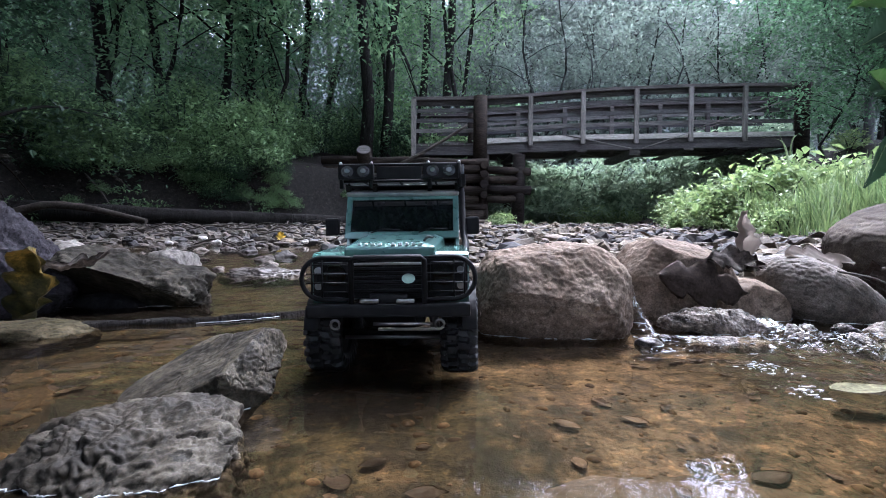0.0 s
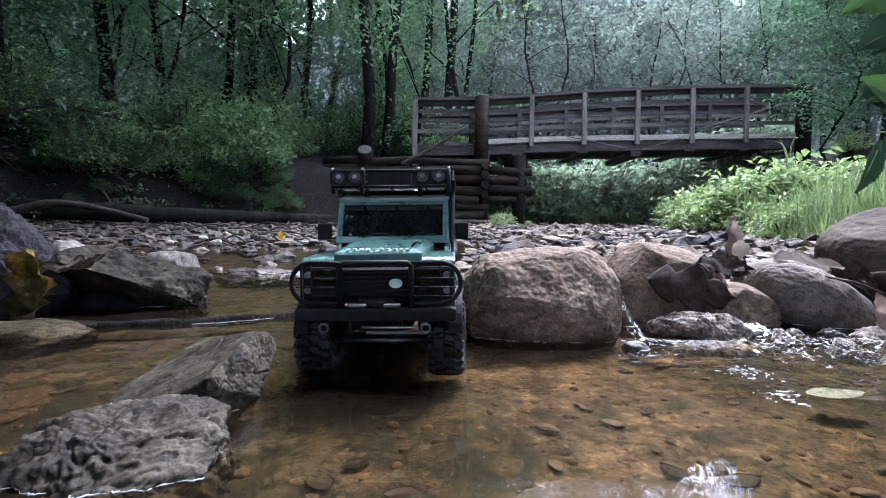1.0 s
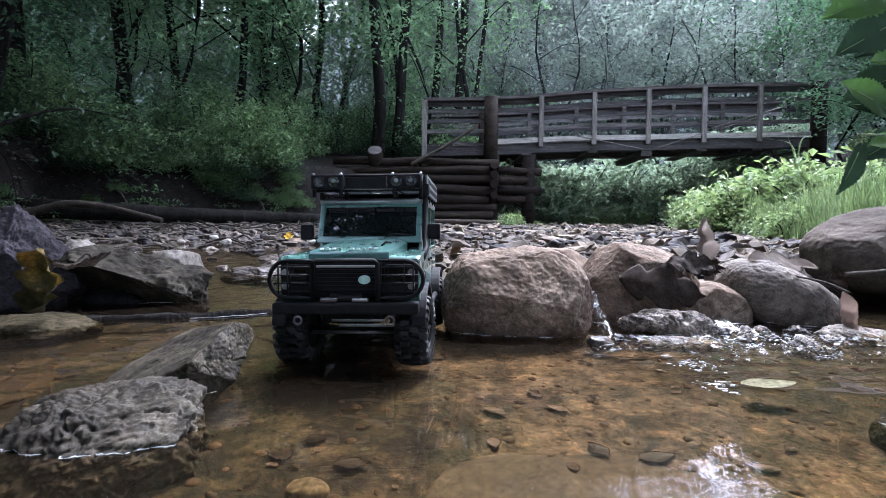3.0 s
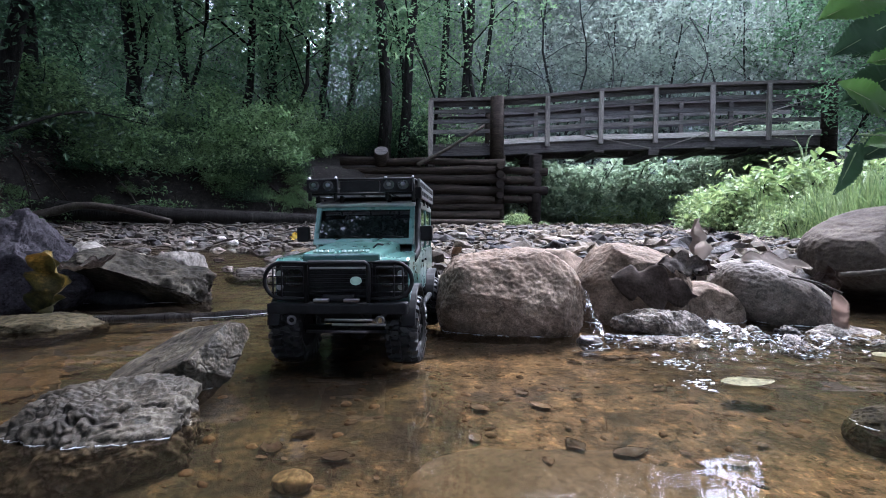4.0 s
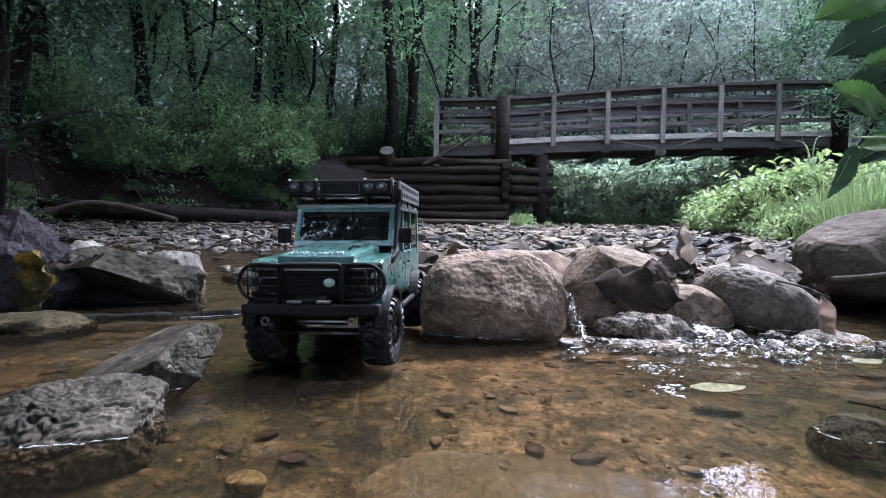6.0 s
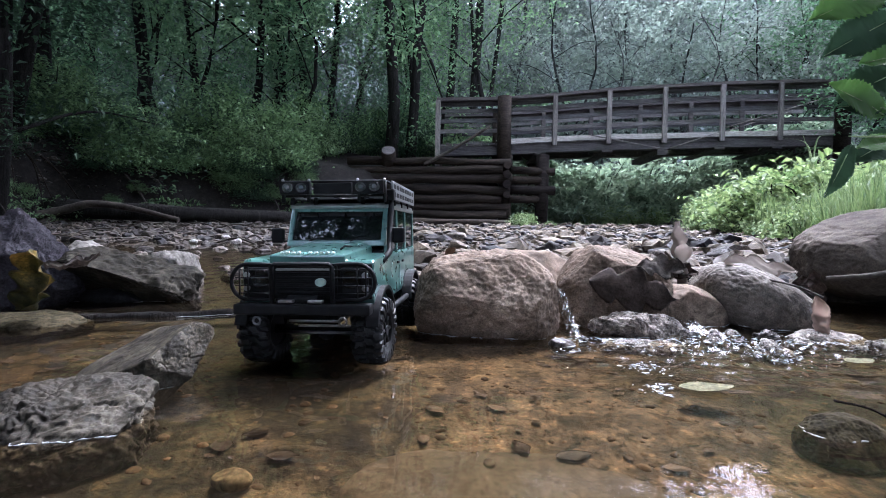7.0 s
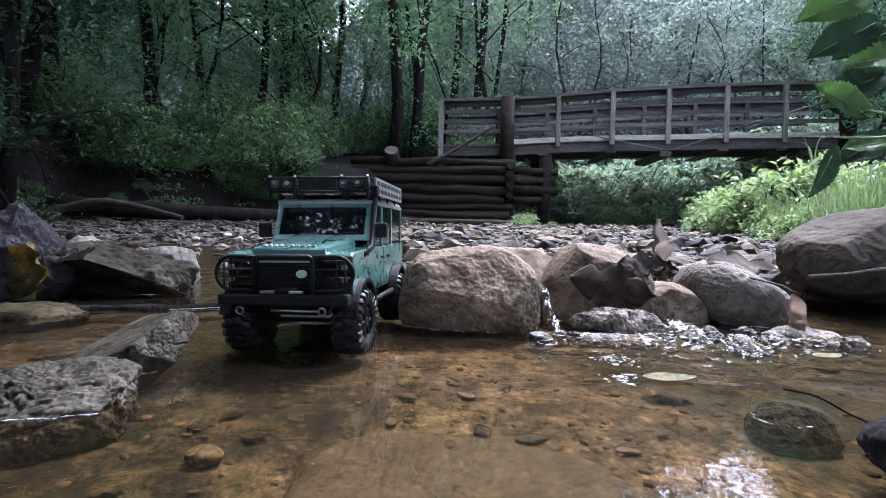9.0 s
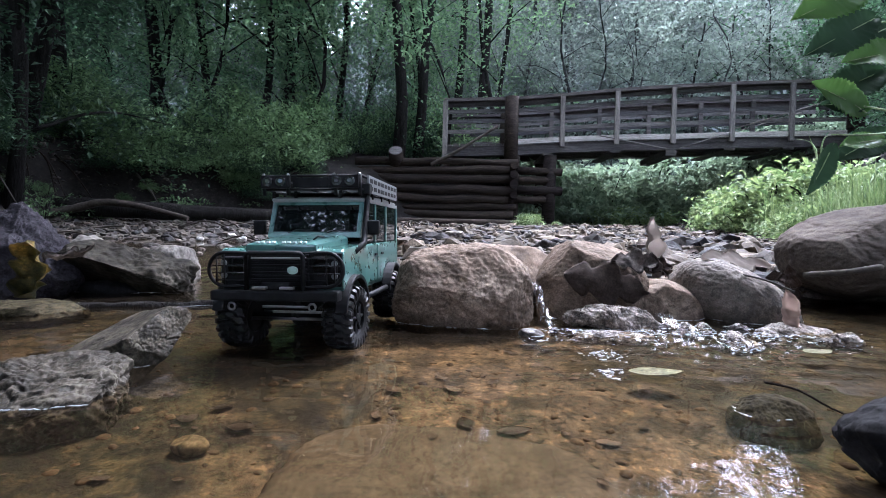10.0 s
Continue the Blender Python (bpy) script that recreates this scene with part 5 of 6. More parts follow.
for k in range(70):
    y = rnd.uniform(4.4, 11)
    foot = float(np.interp(y, [p[1] for p in RIGHT_FOOT], [p[0] for p in RIGHT_FOOT]))
    plant(WEED[rnd.randrange(2)], foot + rnd.gammavariate(1.5, 0.8), y, rnd.uniform(0, 360), rnd.uniform(0.5, 1.2), -0.04, group="weeds on the bank")
for k in range(34):
    y = rnd.uniform(3.4, 6.5)
    foot = float(np.interp(y, [p[1] for p in RIGHT_FOOT], [p[0] for p in RIGHT_FOOT]))
    plant(WEED[rnd.randrange(2)], foot + rnd.uniform(-0.35, 0.9), y, rnd.uniform(0, 360), rnd.uniform(0.22, 0.55), -0.03, group="weeds on the bank")
for x, y, turn, size in ((2.02, 12.7, 0, 0.8), (4.3, 12.9, 50, 0.9), (4.9, 13.2, 120, 1.0), (5.4, 12.7, 200, 0.8), (3.7, 13.3, 300, 0.7), (1.25, 9.0, 90, 0.45), (1.45, 9.4, 10, 0.5), (1.9, 9.2, 200, 0.25)):
    plant(WEED[rnd.randrange(2)], x, y, turn, size, -0.04, group="weeds on the bank")
for x, y, turn, size in ((9.3, 9.4, 20, 0.9), (10.2, 10.3, 140, 1.0), (9.2, 10.6, 260, 0.85), (9.9, 9.0, 80, 0.8), (15.2, 21, 40, 1.7), (17.4, 22, 190, 1.8), (15.0, 24.5, 300, 1.9), (19.6, 22.5, 100, 1.7)):
    plant(SAPLING[2], x, y, turn, size, group="young trees on the bank")
for p in TALL + DEEP + OVER + SAPLING + PALE + FAR + BARE + BUSH + PALEBUSH + SPRIG + WEED:
    for o in p.children_recursive + [p]:
        bpy.data.objects.remove(o)


def grass_blades(n, seed):
    rng = np.random.default_rng(seed)
    y = rng.uniform(2.6, 9.5, n)
    foot = np.interp(y, [p[1] for p in RIGHT_FOOT], [p[0] for p in RIGHT_FOOT])
    x = foot + rng.gamma(1.6, 0.7, n) - 0.15
    z = ground_level(x, y)
    a, w = rng.uniform(0, 6.28, n), rng.uniform(0.002, 0.0065, n)
    h = rng.uniform(0.1, 0.5, n) * np.clip(0.75 + 0.75 * waves(4.1 * x, 3.3 * y, 12), 0.2, 1.35)
    bend = rng.uniform(0.1, 0.55, n) * h
    d = np.stack([np.cos(a), np.sin(a), 0 * a], 1)
    s = np.stack([-np.sin(a), np.cos(a), 0 * a], 1)
    p0 = np.stack([x, y, z - 0.02], 1)
    rows = []
    for t, ww in ((0, 1.0), (0.35, 0.9), (0.7, 0.6), (1.0, 0.08)):
        c = p0 + d * (bend * t ** 2)[:, None] + np.array([0, 0, 1]) * (h * t * (1 - 0.25 * t * bend / h))[:, None]
        rows += [c - s * (w * ww)[:, None], c + s * (w * ww)[:, None]]
    v = np.stack(rows, 1).reshape(-1, 3)
    o = np.arange(n)[:, None] * 8
    f = np.concatenate([o + np.array([[2 * k, 2 * k + 1, 2 * k + 3, 2 * k + 2]]) for k in range(3)])
    return v, f


tagged(new("grass", raw("grass", *grass_blades(24000, 5), LEAF_GRASS, False)), "long bright green grass on the bank", "grass", kind="stuff")


def blade_plant(base, tips, label):
    """Long arching blades from one root."""
    t = empty("grass_tuft", Matrix.Translation(base), label, "grass")
    b = Vector(base)
    for mid, tip in tips:
        run = curve([(0, 0, 0), Vector(mid) - b, Vector(tip) - b], 7)
        bm = bmesh.new()
        last = None
        for i, p in enumerate(run):
            w = 0.011 * (1 - (i / (len(run) - 1)) ** 2) + 0.001
            row = [bm.verts.new(p + Vector(d)) for d in ((-w, 0, 0), (0, -0.3 * w, -0.2 * w), (w, 0, 0), (0, 0.3 * w, 0.2 * w))]
            if last:
                for k in range(4):
                    bm.faces.new((last[k], last[(k + 1) % 4], row[(k + 1) % 4], row[k])).smooth = True
            last = row
        part("blade", bm, LEAF_STALK, t)


blade_plant((3.72, 5.0, 0.42), (((3.7, 5, 1.15), (3.42, 5, 1.27)), ((3.76, 5, 1.2), (3.9, 5, 1.3)), ((3.6, 5, 0.95), (3.36, 5, 1.12)), ((3.8, 5, 0.95), (4.02, 5, 1.05)), ((3.72, 5, 1.0), (3.62, 5, 1.32))), "long pale arching grass blades above the weeds")

# ---- gravel and stones ----
def stone_field(name, n, seed, region, sizes, material, sink=0.3, under=False):
    """Many small stones in one mesh."""
    rng = np.random.default_rng(seed)
    bm = bmesh.new()
    bmesh.ops.create_icosphere(bm, subdivisions=2 if under or sizes > 0.015 else 1, radius=1.0)
    unit = np.array([v.co[:] for v in bm.verts])
    tris = np.array([[v.index for v in f.verts] for f in bm.faces])
    bm.free()
    x, y = region(rng, n)
    z = ground_level(x, y)
    keep = (z > water_level(x, y) - 0.012) if not under else (z < 0.0)
    x, y, z = x[keep], y[keep], z[keep]
    n = len(x)
    s = np.minimum(rng.lognormal(math.log(sizes), 0.75 if under else 0.9, n), (2.2 if under else 4.5) * sizes)
    r = np.stack([s, s * rng.uniform(0.5, 1.0, n), s * rng.uniform(0.3, 0.7, n)], 1)
    a = rng.uniform(0, 6.28, n)
    p = unit[None] * (1 + rng.normal(0, (0.07 if under else 0.17) if len(unit) > 20 else 0.22, (n, len(unit), 1))) * r[:, None]
    ca, sa = np.cos(a)[:, None], np.sin(a)[:, None]
    v = np.stack([p[..., 0] * ca - p[..., 1] * sa + x[:, None], p[..., 0] * sa + p[..., 1] * ca + y[:, None], p[..., 2] + (z + r[:, 2] * (1 - 2 * sink))[:, None]], -1)
    f = tris[None] + (np.arange(n) * len(unit))[:, None, None]
    return new(name, raw(name, v.reshape(-1, 3), f.reshape(-1, 3), material, under))


def bar_region(rng, n):
    y = 1.65 + 10.5 * rng.random(n) ** 1.8
    lo = np.interp(y, [p[1] for p in LEFT_FOOT], [p[0] for p in LEFT_FOOT])
    hi = np.interp(y, [p[1] for p in RIGHT_FOOT], [p[0] for p in RIGHT_FOOT])
    lo, hi = np.maximum(lo, -0.28 * y - 0.25), np.minimum(hi + 0.3, 1.05 * y + 0.3)
    return lo + (hi - lo) * rng.random(n), y


def pool_region(rng, n):
    return rng.uniform(-1.2, 1.3, n), rng.uniform(0.15, 1.5, n)


tagged(stone_field("gravel", 5000, 1, bar_region, 0.02, STONES, 0.42), "grey river gravel and cobbles", "gravel", kind="stuff")
tagged(stone_field("fine_gravel", 16000, 3, bar_region, 0.009, STONES, 0.35), "small grey-brown river gravel", "gravel", kind="stuff")
tagged(stone_field("bed_gravel", 2600, 2, pool_region, 0.0042, STONES_BED, 0.68, True), "brown pebbles on the stream bed", "gravel", kind="stuff")


def channel_region(rng, n):
    y = rng.uniform(2.8, 8.6, n)
    return -0.12 * y - rng.random(n) * 0.85 * y, y


tagged(stone_field("gravel", 7000, 6, channel_region, 0.019, STONES_WET, 0.4), "broken wet stones along the foot of the bank", "gravel", kind="stuff")
COBBLE = [rock_mesh("cobble", (1, 0.8, 0.55), s, (STONES, ROCK_MID, STONES_WET)[s % 3], level=4, rough=0.35, cuts=10) for s in range(60, 66)]
rs = random.Random(9)
for k in range(150):
    y = 1.7 + 7 * rs.random() ** 1.6
    x = rs.uniform(max(-5, -1.0 * y), min(2.6 + 0.2 * y, 1.0 * y))
    z = float(ground_level(np.array(x), np.array(y)))
    if z < float(water_level(x, y)) - 0.02:
        continue
    s = 0.03 + 0.06 * rs.random() ** 2
    ob = new("cobble", COBBLE[rs.randrange(6)])
    ob.matrix_world = pose(x, y, z + 0.15 * s, 0, 0, rs.uniform(0, 360)) @ Matrix.Scale(s, 4)
    tagged(ob, "grey river cobble on the gravel bar", "stone", "cobbles on the gravel bar")

for x, y, z, s in ((-1.93, 4.26, 0.13, 0.05), (-2.35, 4.3, 0.12, 0.04), (-1.2, 4.4, 0.14, 0.035), (-2.2, 4.6, 0.16, 0.045), (-0.35, 4.6, 0.2, 0.04)):
    ob = new("cobble", rock_mesh("cobble", (s, 0.8 * s, 0.6 * s), int(900 * s - 100 * x), WHITE_STONE, level=4, rough=0.15, cuts=5))
    ob.matrix_world = pose(x, y, z)
    tagged(ob, "whitish stone lying in the shallow channel", "stone", "stones in the channel")
for k in range(64):
    y = 2.1 + 2.9 * rs.random()
    x = rs.uniform(-0.95 * y, -0.12 * y)
    s = 0.025 + 0.06 * rs.random() ** 2
    ob = new("cobble", COBBLE[rs.randrange(6)])
    ob.matrix_world = pose(x, y, max(float(ground_level(np.array(x), np.array(y))), float(water_level(x, y))) - 0.1 * s, 0, 0, rs.uniform(0, 360)) @ Matrix.Scale(s, 4)
    tagged(ob, "wet stone standing in the shallow channel", "stone", "stones in the channel")

# ---- logs and sticks ----
log("fallen_log", curve([(-6.2, 6.6, 0.36), (-5.75, 6.8, 0.5), (-5.3, 6.8, 0.6), (-4.7, 6.8, 0.54), (-4.0, 6.8, 0.38)], 6), taper(list(range(25)), 0.075, 0.035), DRIFT, "bent driftwood log on the gravel")
log("fallen_log", curve([(-6.2, 7.0, 0.55), (-4.5, 7.6, 0.5), (-2.6, 8.6, 0.48), (-1.0, 9.6, 0.46)], 6), taper(list(range(19)), 0.15, 0.1), BARK, "dark fallen log along the foot of the bank")
log("fallen_log", curve([(-1.4, 8.6, 0.44), (0.2, 8.9, 0.46), (1.6, 9.4, 0.47)], 6), taper(list(range(13)), 0.07, 0.05), LOG_WOOD, "thin dark log on the gravel")
stump = log("stump", [(-1.6, 12.0, 1.5), (-1.585, 11.55, 1.85), (-1.57, 11.15, 2.2)], [0.22, 0.19, 0.17], LOG_WOOD, "sawn stump above the log crib", 14)
part("cut_face", disc((0.03, -0.853, 0.703), (0.028, -0.752, 0.658), 0.155, 0.012), OLD_WOOD, stump, "pale sawn end")
log("dead_branch", curve([(-0.72, 11.2, 1.88), (-0.3, 11.2, 2.1), (0.05, 11.2, 2.3), (0.85, 11.25, 2.82)], 5), taper(list(range(16)), 0.05, 0.03), DRIFT, "bare dead branch leaning against the bridge")
log("drift_stick", curve([(-0.86, 1.17, -0.004), (-0.74, 1.19, 0.001), (-0.62, 1.225, -0.001), (-0.5, 1.27, 0.002), (-0.38, 1.33, -0.003)], 6), [0.012 + 0.002 * math.sin(0.9 * k) + 0.001 * math.sin(2.3 * k) for k in range(25)], BARK, "dark wet stick lying in the water")

# ---- leaves, twigs and bits ----


def leaf_mesh(length, width, material, seed=0, teeth=0, lobes=0, curl=0.15, wave=0.1, thick=0.0006, crumple=0.0):
    """A single leaf along +y from its stalk: a toothed or deeply lobed edge, blisters between the side veins, curled, with a real thickness."""
    rng = random.Random(seed)
    bm = bmesh.new()
    n, m = max(30, teeth * 4, lobes * 12), 10
    rows = []
    for i in range(n + 1):
        t = i / n
        half = width / 2 * math.sin(math.pi * min(1, t * 0.975 + 0.012) ** 0.8) ** 0.9
        sweep = 0.0
        if lobes:
            saw = (t * lobes + 0.15) % 1.0
            half *= 0.52 + 0.5 * math.sin(math.pi * (saw / 1.3 if saw < 0.65 else 0.5 + (saw - 0.65) / 0.7)) ** 1.2
            sweep = 0.25
        if teeth:
            half *= 1.04 - 0.17 * ((t * teeth) % 1.0)
        half = max(half, width * 0.004)
        row = []
        for j in range(m + 1):
            u = 2 * j / m - 1
            z = curl * length * (t * t - 0.3 * t) + wave * width * (abs(u) ** 1.5) + 0.25 * wave * width * math.sin(9 * t + 3 * u + seed)
            z += 0.012 * width * abs(math.sin(math.pi * (9 * t - 2.2 * abs(u)))) * (1 - abs(u))
            x, y = u * half * (1 + 0.05 * rng.uniform(-1, 1)), t * length + sweep * abs(u) * half
            if crumple:
                z += crumple * width * noise.noise(Vector((x, y, seed * 0.1)) * (2.6 / width)) + 0.4 * crumple * width * noise.noise(Vector((x, y, seed * 0.2)) * (7 / width))
            row.append(bm.verts.new((x, y, z)))
        rows.append(row)
    for r, s in zip(rows[:-1], rows[1:]):
        for j in range(m):
            f = bm.faces.new((r[j], r[j + 1], s[j + 1], s[j]))
            f.smooth = True
    bmesh.ops.solidify(bm, geom=bm.faces[:], thickness=thick)
    return bm


def leaf(name, m, bm, material, label, category="leaf", group=""):
    me = bpy.data.meshes.new(name)
    bm.to_mesh(me)
    bm.free()
    me.materials.append(material)
    ob = new(name, me)
    ob.matrix_world = m
    return tagged(ob, label, category, group)


def laid(at_point, along, normal):
    """A pose with its y axis along a direction and its z axis near the normal."""
    y, z = Vector(along).normalized(), Vector(normal)
    x = y.cross(z).normalized()
    z = x.cross(y)
    return Matrix.Translation(at_point) @ Matrix((x, y, z)).transposed().to_4x4()


leaf("dead_leaf", laid((0.385, 1.135, 0.118), (1, 0.03, -0.2), (-0.05, -0.93, 0.35)), leaf_mesh(0.21, 0.12, None, 3, 0, 3, -0.06, -0.05, 0.0006, 0.06), LEAF_DEAD, "large lobed brown dead leaf draped on a boulder")
leaf("dead_leaf", laid((0.5, 1.155, 0.15), (0.9, 0.1, -0.1), (0.2, -0.8, 0.55)), leaf_mesh(0.11, 0.07, None, 5, 0, 3, 0.2, 0.1, 0.0006, 0.2), LEAF_GREY, "crumpled grey-brown dead leaf between the boulders")
leaf("dead_leaf", laid((0.615, 1.2, 0.105), (-0.12, 0.1, 1), (0.35, -0.9, 0.1)), leaf_mesh(0.15, 0.05, None, 6, 0, 3, 0.1, 0.5, 0.0006, 0.2), LEAF_DRY, "narrow dead leaf standing upright")
leaf("dead_leaf", laid((0.56, 1.19, 0.125), (0.8, -0.05, 0.15), (0.1, -0.7, 0.7)), leaf_mesh(0.1, 0.07, None, 18, 0, 3, -0.4, 0.3, 0.0006, 0.3), LEAF_DEAD, "dark curled dead leaf beside the upright one")
leaf("dead_leaf", laid((0.888, 1.13, 0.09), (-0.05, -0.25, -1), (0.1, -0.9, 0.35)), leaf_mesh(0.11, 0.046, None, 8, 5, 0, 0.12, 0.25, 0.0006, 0.12), LEAF_RUST, "reddish brown leaf hanging over the water")
leaf("dead_leaf", laid((0.88, 1.19, 0.115), (1, 0.1, -0.25), (0, -0.75, 0.65)), leaf_mesh(0.09, 0.045, None, 9, 0, 3, -0.3, 0.3, 0.0006, 0.2), LEAF_DEAD, "dark curled dead leaf on the stones")
leaf("dead_leaf", laid((0.985, 1.27, 0.145), (0.2, -0.1, -0.9), (-0.5, -0.8, 0.2)), leaf_mesh(0.1, 0.035, None, 19, 0, 3, 0.2, 0.4, 0.0006, 0.15), LEAF_DEAD, "dark dry leaf leaning on the large boulder")
leaf("pale_leaf", laid((0.765, 1.27, 0.155), (1, 0.08, -0.08), (0, -0.45, 0.9)), leaf_mesh(0.2, 0.1, None, 10, 0, 3, -0.08, 0.08, 0.0006, 0.1), LEAF_DRY, "pale grey dead leaf lying on a boulder")
leaf("yellow_leaf", pose(-0.855, 1.06, 0.035, 80, 6, 12), leaf_mesh(0.13, 0.1, None, 11, 0, 3, 0.2, 0.45, 0.0006, 0.3), LEAF_YELLOW, "green and yellow leaf standing on a flat rock")
leaf("yellow_leaf", pose(-0.87, 1.1, 0.125, 5, 20, -75), leaf_mesh(0.12, 0.05, None, 12, 0, 3, 0.2, 0.3, 0.0006, 0.2), LEAF_GREY, "curled dry leaf beside the yellow one")
leaf("floating_leaf", pose(0.398, 0.722, 0.004, 0, 0, -86), leaf_mesh(0.082, 0.044, None, 13, 0, 0, 0.03, 0.04), LEAF_PALE, "pale yellow-green leaf floating on the water")
leaf("floating_leaf", pose(0.765, 0.885, 0.004, 0, 0, -75), leaf_mesh(0.06, 0.036, None, 14, 0, 0, 0.03, 0.04), LEAF_PALE, "small pale leaf floating on the water")
leaf("yellow_leaf", pose(-1.45, 4.5, 0.13, 65, 0, 20), leaf_mesh(0.1, 0.09, None, 15, 0, 3, 0.1, 0.15), YELLOW, "bright yellow leaf on the gravel")

branch = empty("leafy_branch", pose(1.45, 1.5, 0.75), "broad green leaves of a plant hanging over the stream", "plant")


def branch_part(name, bm, m, material, parent=branch):
    bm.transform(Matrix.Translation((-1.45, -1.5, -0.75)) @ m)
    return part(name, bm, material, parent)


# LEAF_SHADE marks the leaves that are darkened in colour as if shaded
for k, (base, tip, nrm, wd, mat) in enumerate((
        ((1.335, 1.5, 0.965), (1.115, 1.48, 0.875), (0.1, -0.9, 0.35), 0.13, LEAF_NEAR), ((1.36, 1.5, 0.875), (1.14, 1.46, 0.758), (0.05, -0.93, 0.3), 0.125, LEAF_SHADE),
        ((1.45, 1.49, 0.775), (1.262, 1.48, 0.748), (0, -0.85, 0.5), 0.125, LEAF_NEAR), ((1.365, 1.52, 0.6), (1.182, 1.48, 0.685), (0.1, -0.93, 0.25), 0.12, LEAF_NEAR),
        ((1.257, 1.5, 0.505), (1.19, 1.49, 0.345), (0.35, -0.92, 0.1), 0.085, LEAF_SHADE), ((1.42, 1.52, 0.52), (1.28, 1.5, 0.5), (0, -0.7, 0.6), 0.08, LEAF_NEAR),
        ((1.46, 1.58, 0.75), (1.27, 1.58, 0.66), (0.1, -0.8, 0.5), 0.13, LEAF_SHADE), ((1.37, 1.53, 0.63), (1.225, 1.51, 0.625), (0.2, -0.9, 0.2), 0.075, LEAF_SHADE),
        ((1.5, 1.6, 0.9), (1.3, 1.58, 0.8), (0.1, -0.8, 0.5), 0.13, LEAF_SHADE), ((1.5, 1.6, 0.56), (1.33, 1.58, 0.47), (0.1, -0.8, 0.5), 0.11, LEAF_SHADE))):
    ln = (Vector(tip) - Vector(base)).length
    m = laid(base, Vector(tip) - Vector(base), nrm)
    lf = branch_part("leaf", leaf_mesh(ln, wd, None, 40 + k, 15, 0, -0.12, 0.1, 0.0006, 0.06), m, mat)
    branch_part("leaf_vein", tube([(0, ln * t, -0.12 * ln * (t * t - 0.3 * t) + 0.001) for t in (0, 0.25, 0.5, 0.75, 0.97)], [0.002, 0.0018, 0.0014, 0.001, 0.0005], None, 5), m, LEAF_STALK, lf)
for pts in (((1.6, 1.55, 0.3), (1.5, 1.53, 0.7), (1.42, 1.5, 1.0)), ((1.53, 1.53, 0.58), (1.42, 1.5, 0.6), (1.33, 1.52, 0.625)), ((1.52, 1.53, 0.55), (1.36, 1.5, 0.53), (1.25, 1.5, 0.53)), ((1.5, 1.53, 0.82), (1.42, 1.5, 0.86), (1.34, 1.5, 0.865)),
            ((1.5, 1.53, 0.74), (1.45, 1.5, 0.78), (1.4, 1.5, 0.79))):
    pp = curve(pts, 5)
    branch_part("stalk", tube(pp, taper(pp, 0.005, 0.002), None, 6), Matrix.Identity(4), LEAF_STALK)

log("twig", curve([(0.76, 1.24, 0.13), (0.82, 1.22, 0.122), (0.85, 1.14, 0.112), (0.905, 1.125, 0.088)], 5), taper(list(range(16)), 0.0042, 0.002), TWIG, "thin dark twig lying over the boulders", 6)
log("twig", curve([(0.86, 1.2, 0.115), (0.9, 1.19, 0.1), (0.96, 1.2, 0.07)], 5), taper(list(range(11)), 0.002, 0.0012), TWIG, "thin dark twig lying over the boulders", 6)
log("twig", curve([(1.06, 1.32, 0.115), (1.15, 1.3, 0.125), (1.26, 1.32, 0.14)], 5), taper(list(range(11)), 0.007, 0.008), DRIFT, "bare stick caught under a boulder", 7)
log("twig", curve([(0.52, 0.605, 0.03), (0.55, 0.592, 0.026), (0.575, 0.575, 0.012), (0.605, 0.56, 0.0)], 5), taper(list(range(16)), 0.0018, 0.001), BARK, "thin dark twig beside a wet rock", 6)
for k in range(80):
    x, y = rs.uniform(-4.5, -0.3), rs.uniform(4.0, 8.5)
    z = float(ground_level(np.array(x), np.array(y)))
    a, ln = rs.uniform(0, 3.14), rs.uniform(0.2, 0.7)
    dx, dy = ln * math.cos(a), ln * math.sin(a)
    log("twig", curve([(x, y, z + 0.02), (x + dx * 0.5, y + dy * 0.5, z + rs.uniform(0.04, 0.1)), (x + dx, y + dy, z + 0.03)], 3), taper(list(range(7)), 0.012, 0.006), DRIFT if k % 3 else TWIG, "broken stick washed up on the gravel", 6)

for k in range(34):
    y = rs.uniform(3.4, 10.4)
    foot = float(np.interp(y, [p[1] for p in LEFT_FOOT], [p[0] for p in LEFT_FOOT]))
    x, top_z = foot - 0.55, float(ground_level(np.array(foot - 0.6), np.array(y)))
    dx, dy = rs.uniform(0.35, 0.75), rs.uniform(-0.5, 0.5)
    low = float(ground_level(np.array(x + dx), np.array(y + dy)))
    mid = rs.uniform(0.3, 0.7)
    log("root", curve([(x - 0.1, y, top_z - 0.05), (x + 0.5 * dx, y + 0.3 * dy, low + (top_z - low) * mid + 0.12), (x + dx, y + dy, low + rs.uniform(0.0, 0.3))], 4), taper(list(range(9)), rs.uniform(0.012, 0.03), 0.005), LOG_WOOD if k % 2 else TWIG, "bare root hanging from the eroded bank", 6)

# what lies on the bed of the pool
FLAT = [rock_mesh("bed_stone", (1, 0.7, 0.14), s, BED_STONE, level=4, rough=0.75, square=2.1, cuts=9) for s in range(80, 86)]
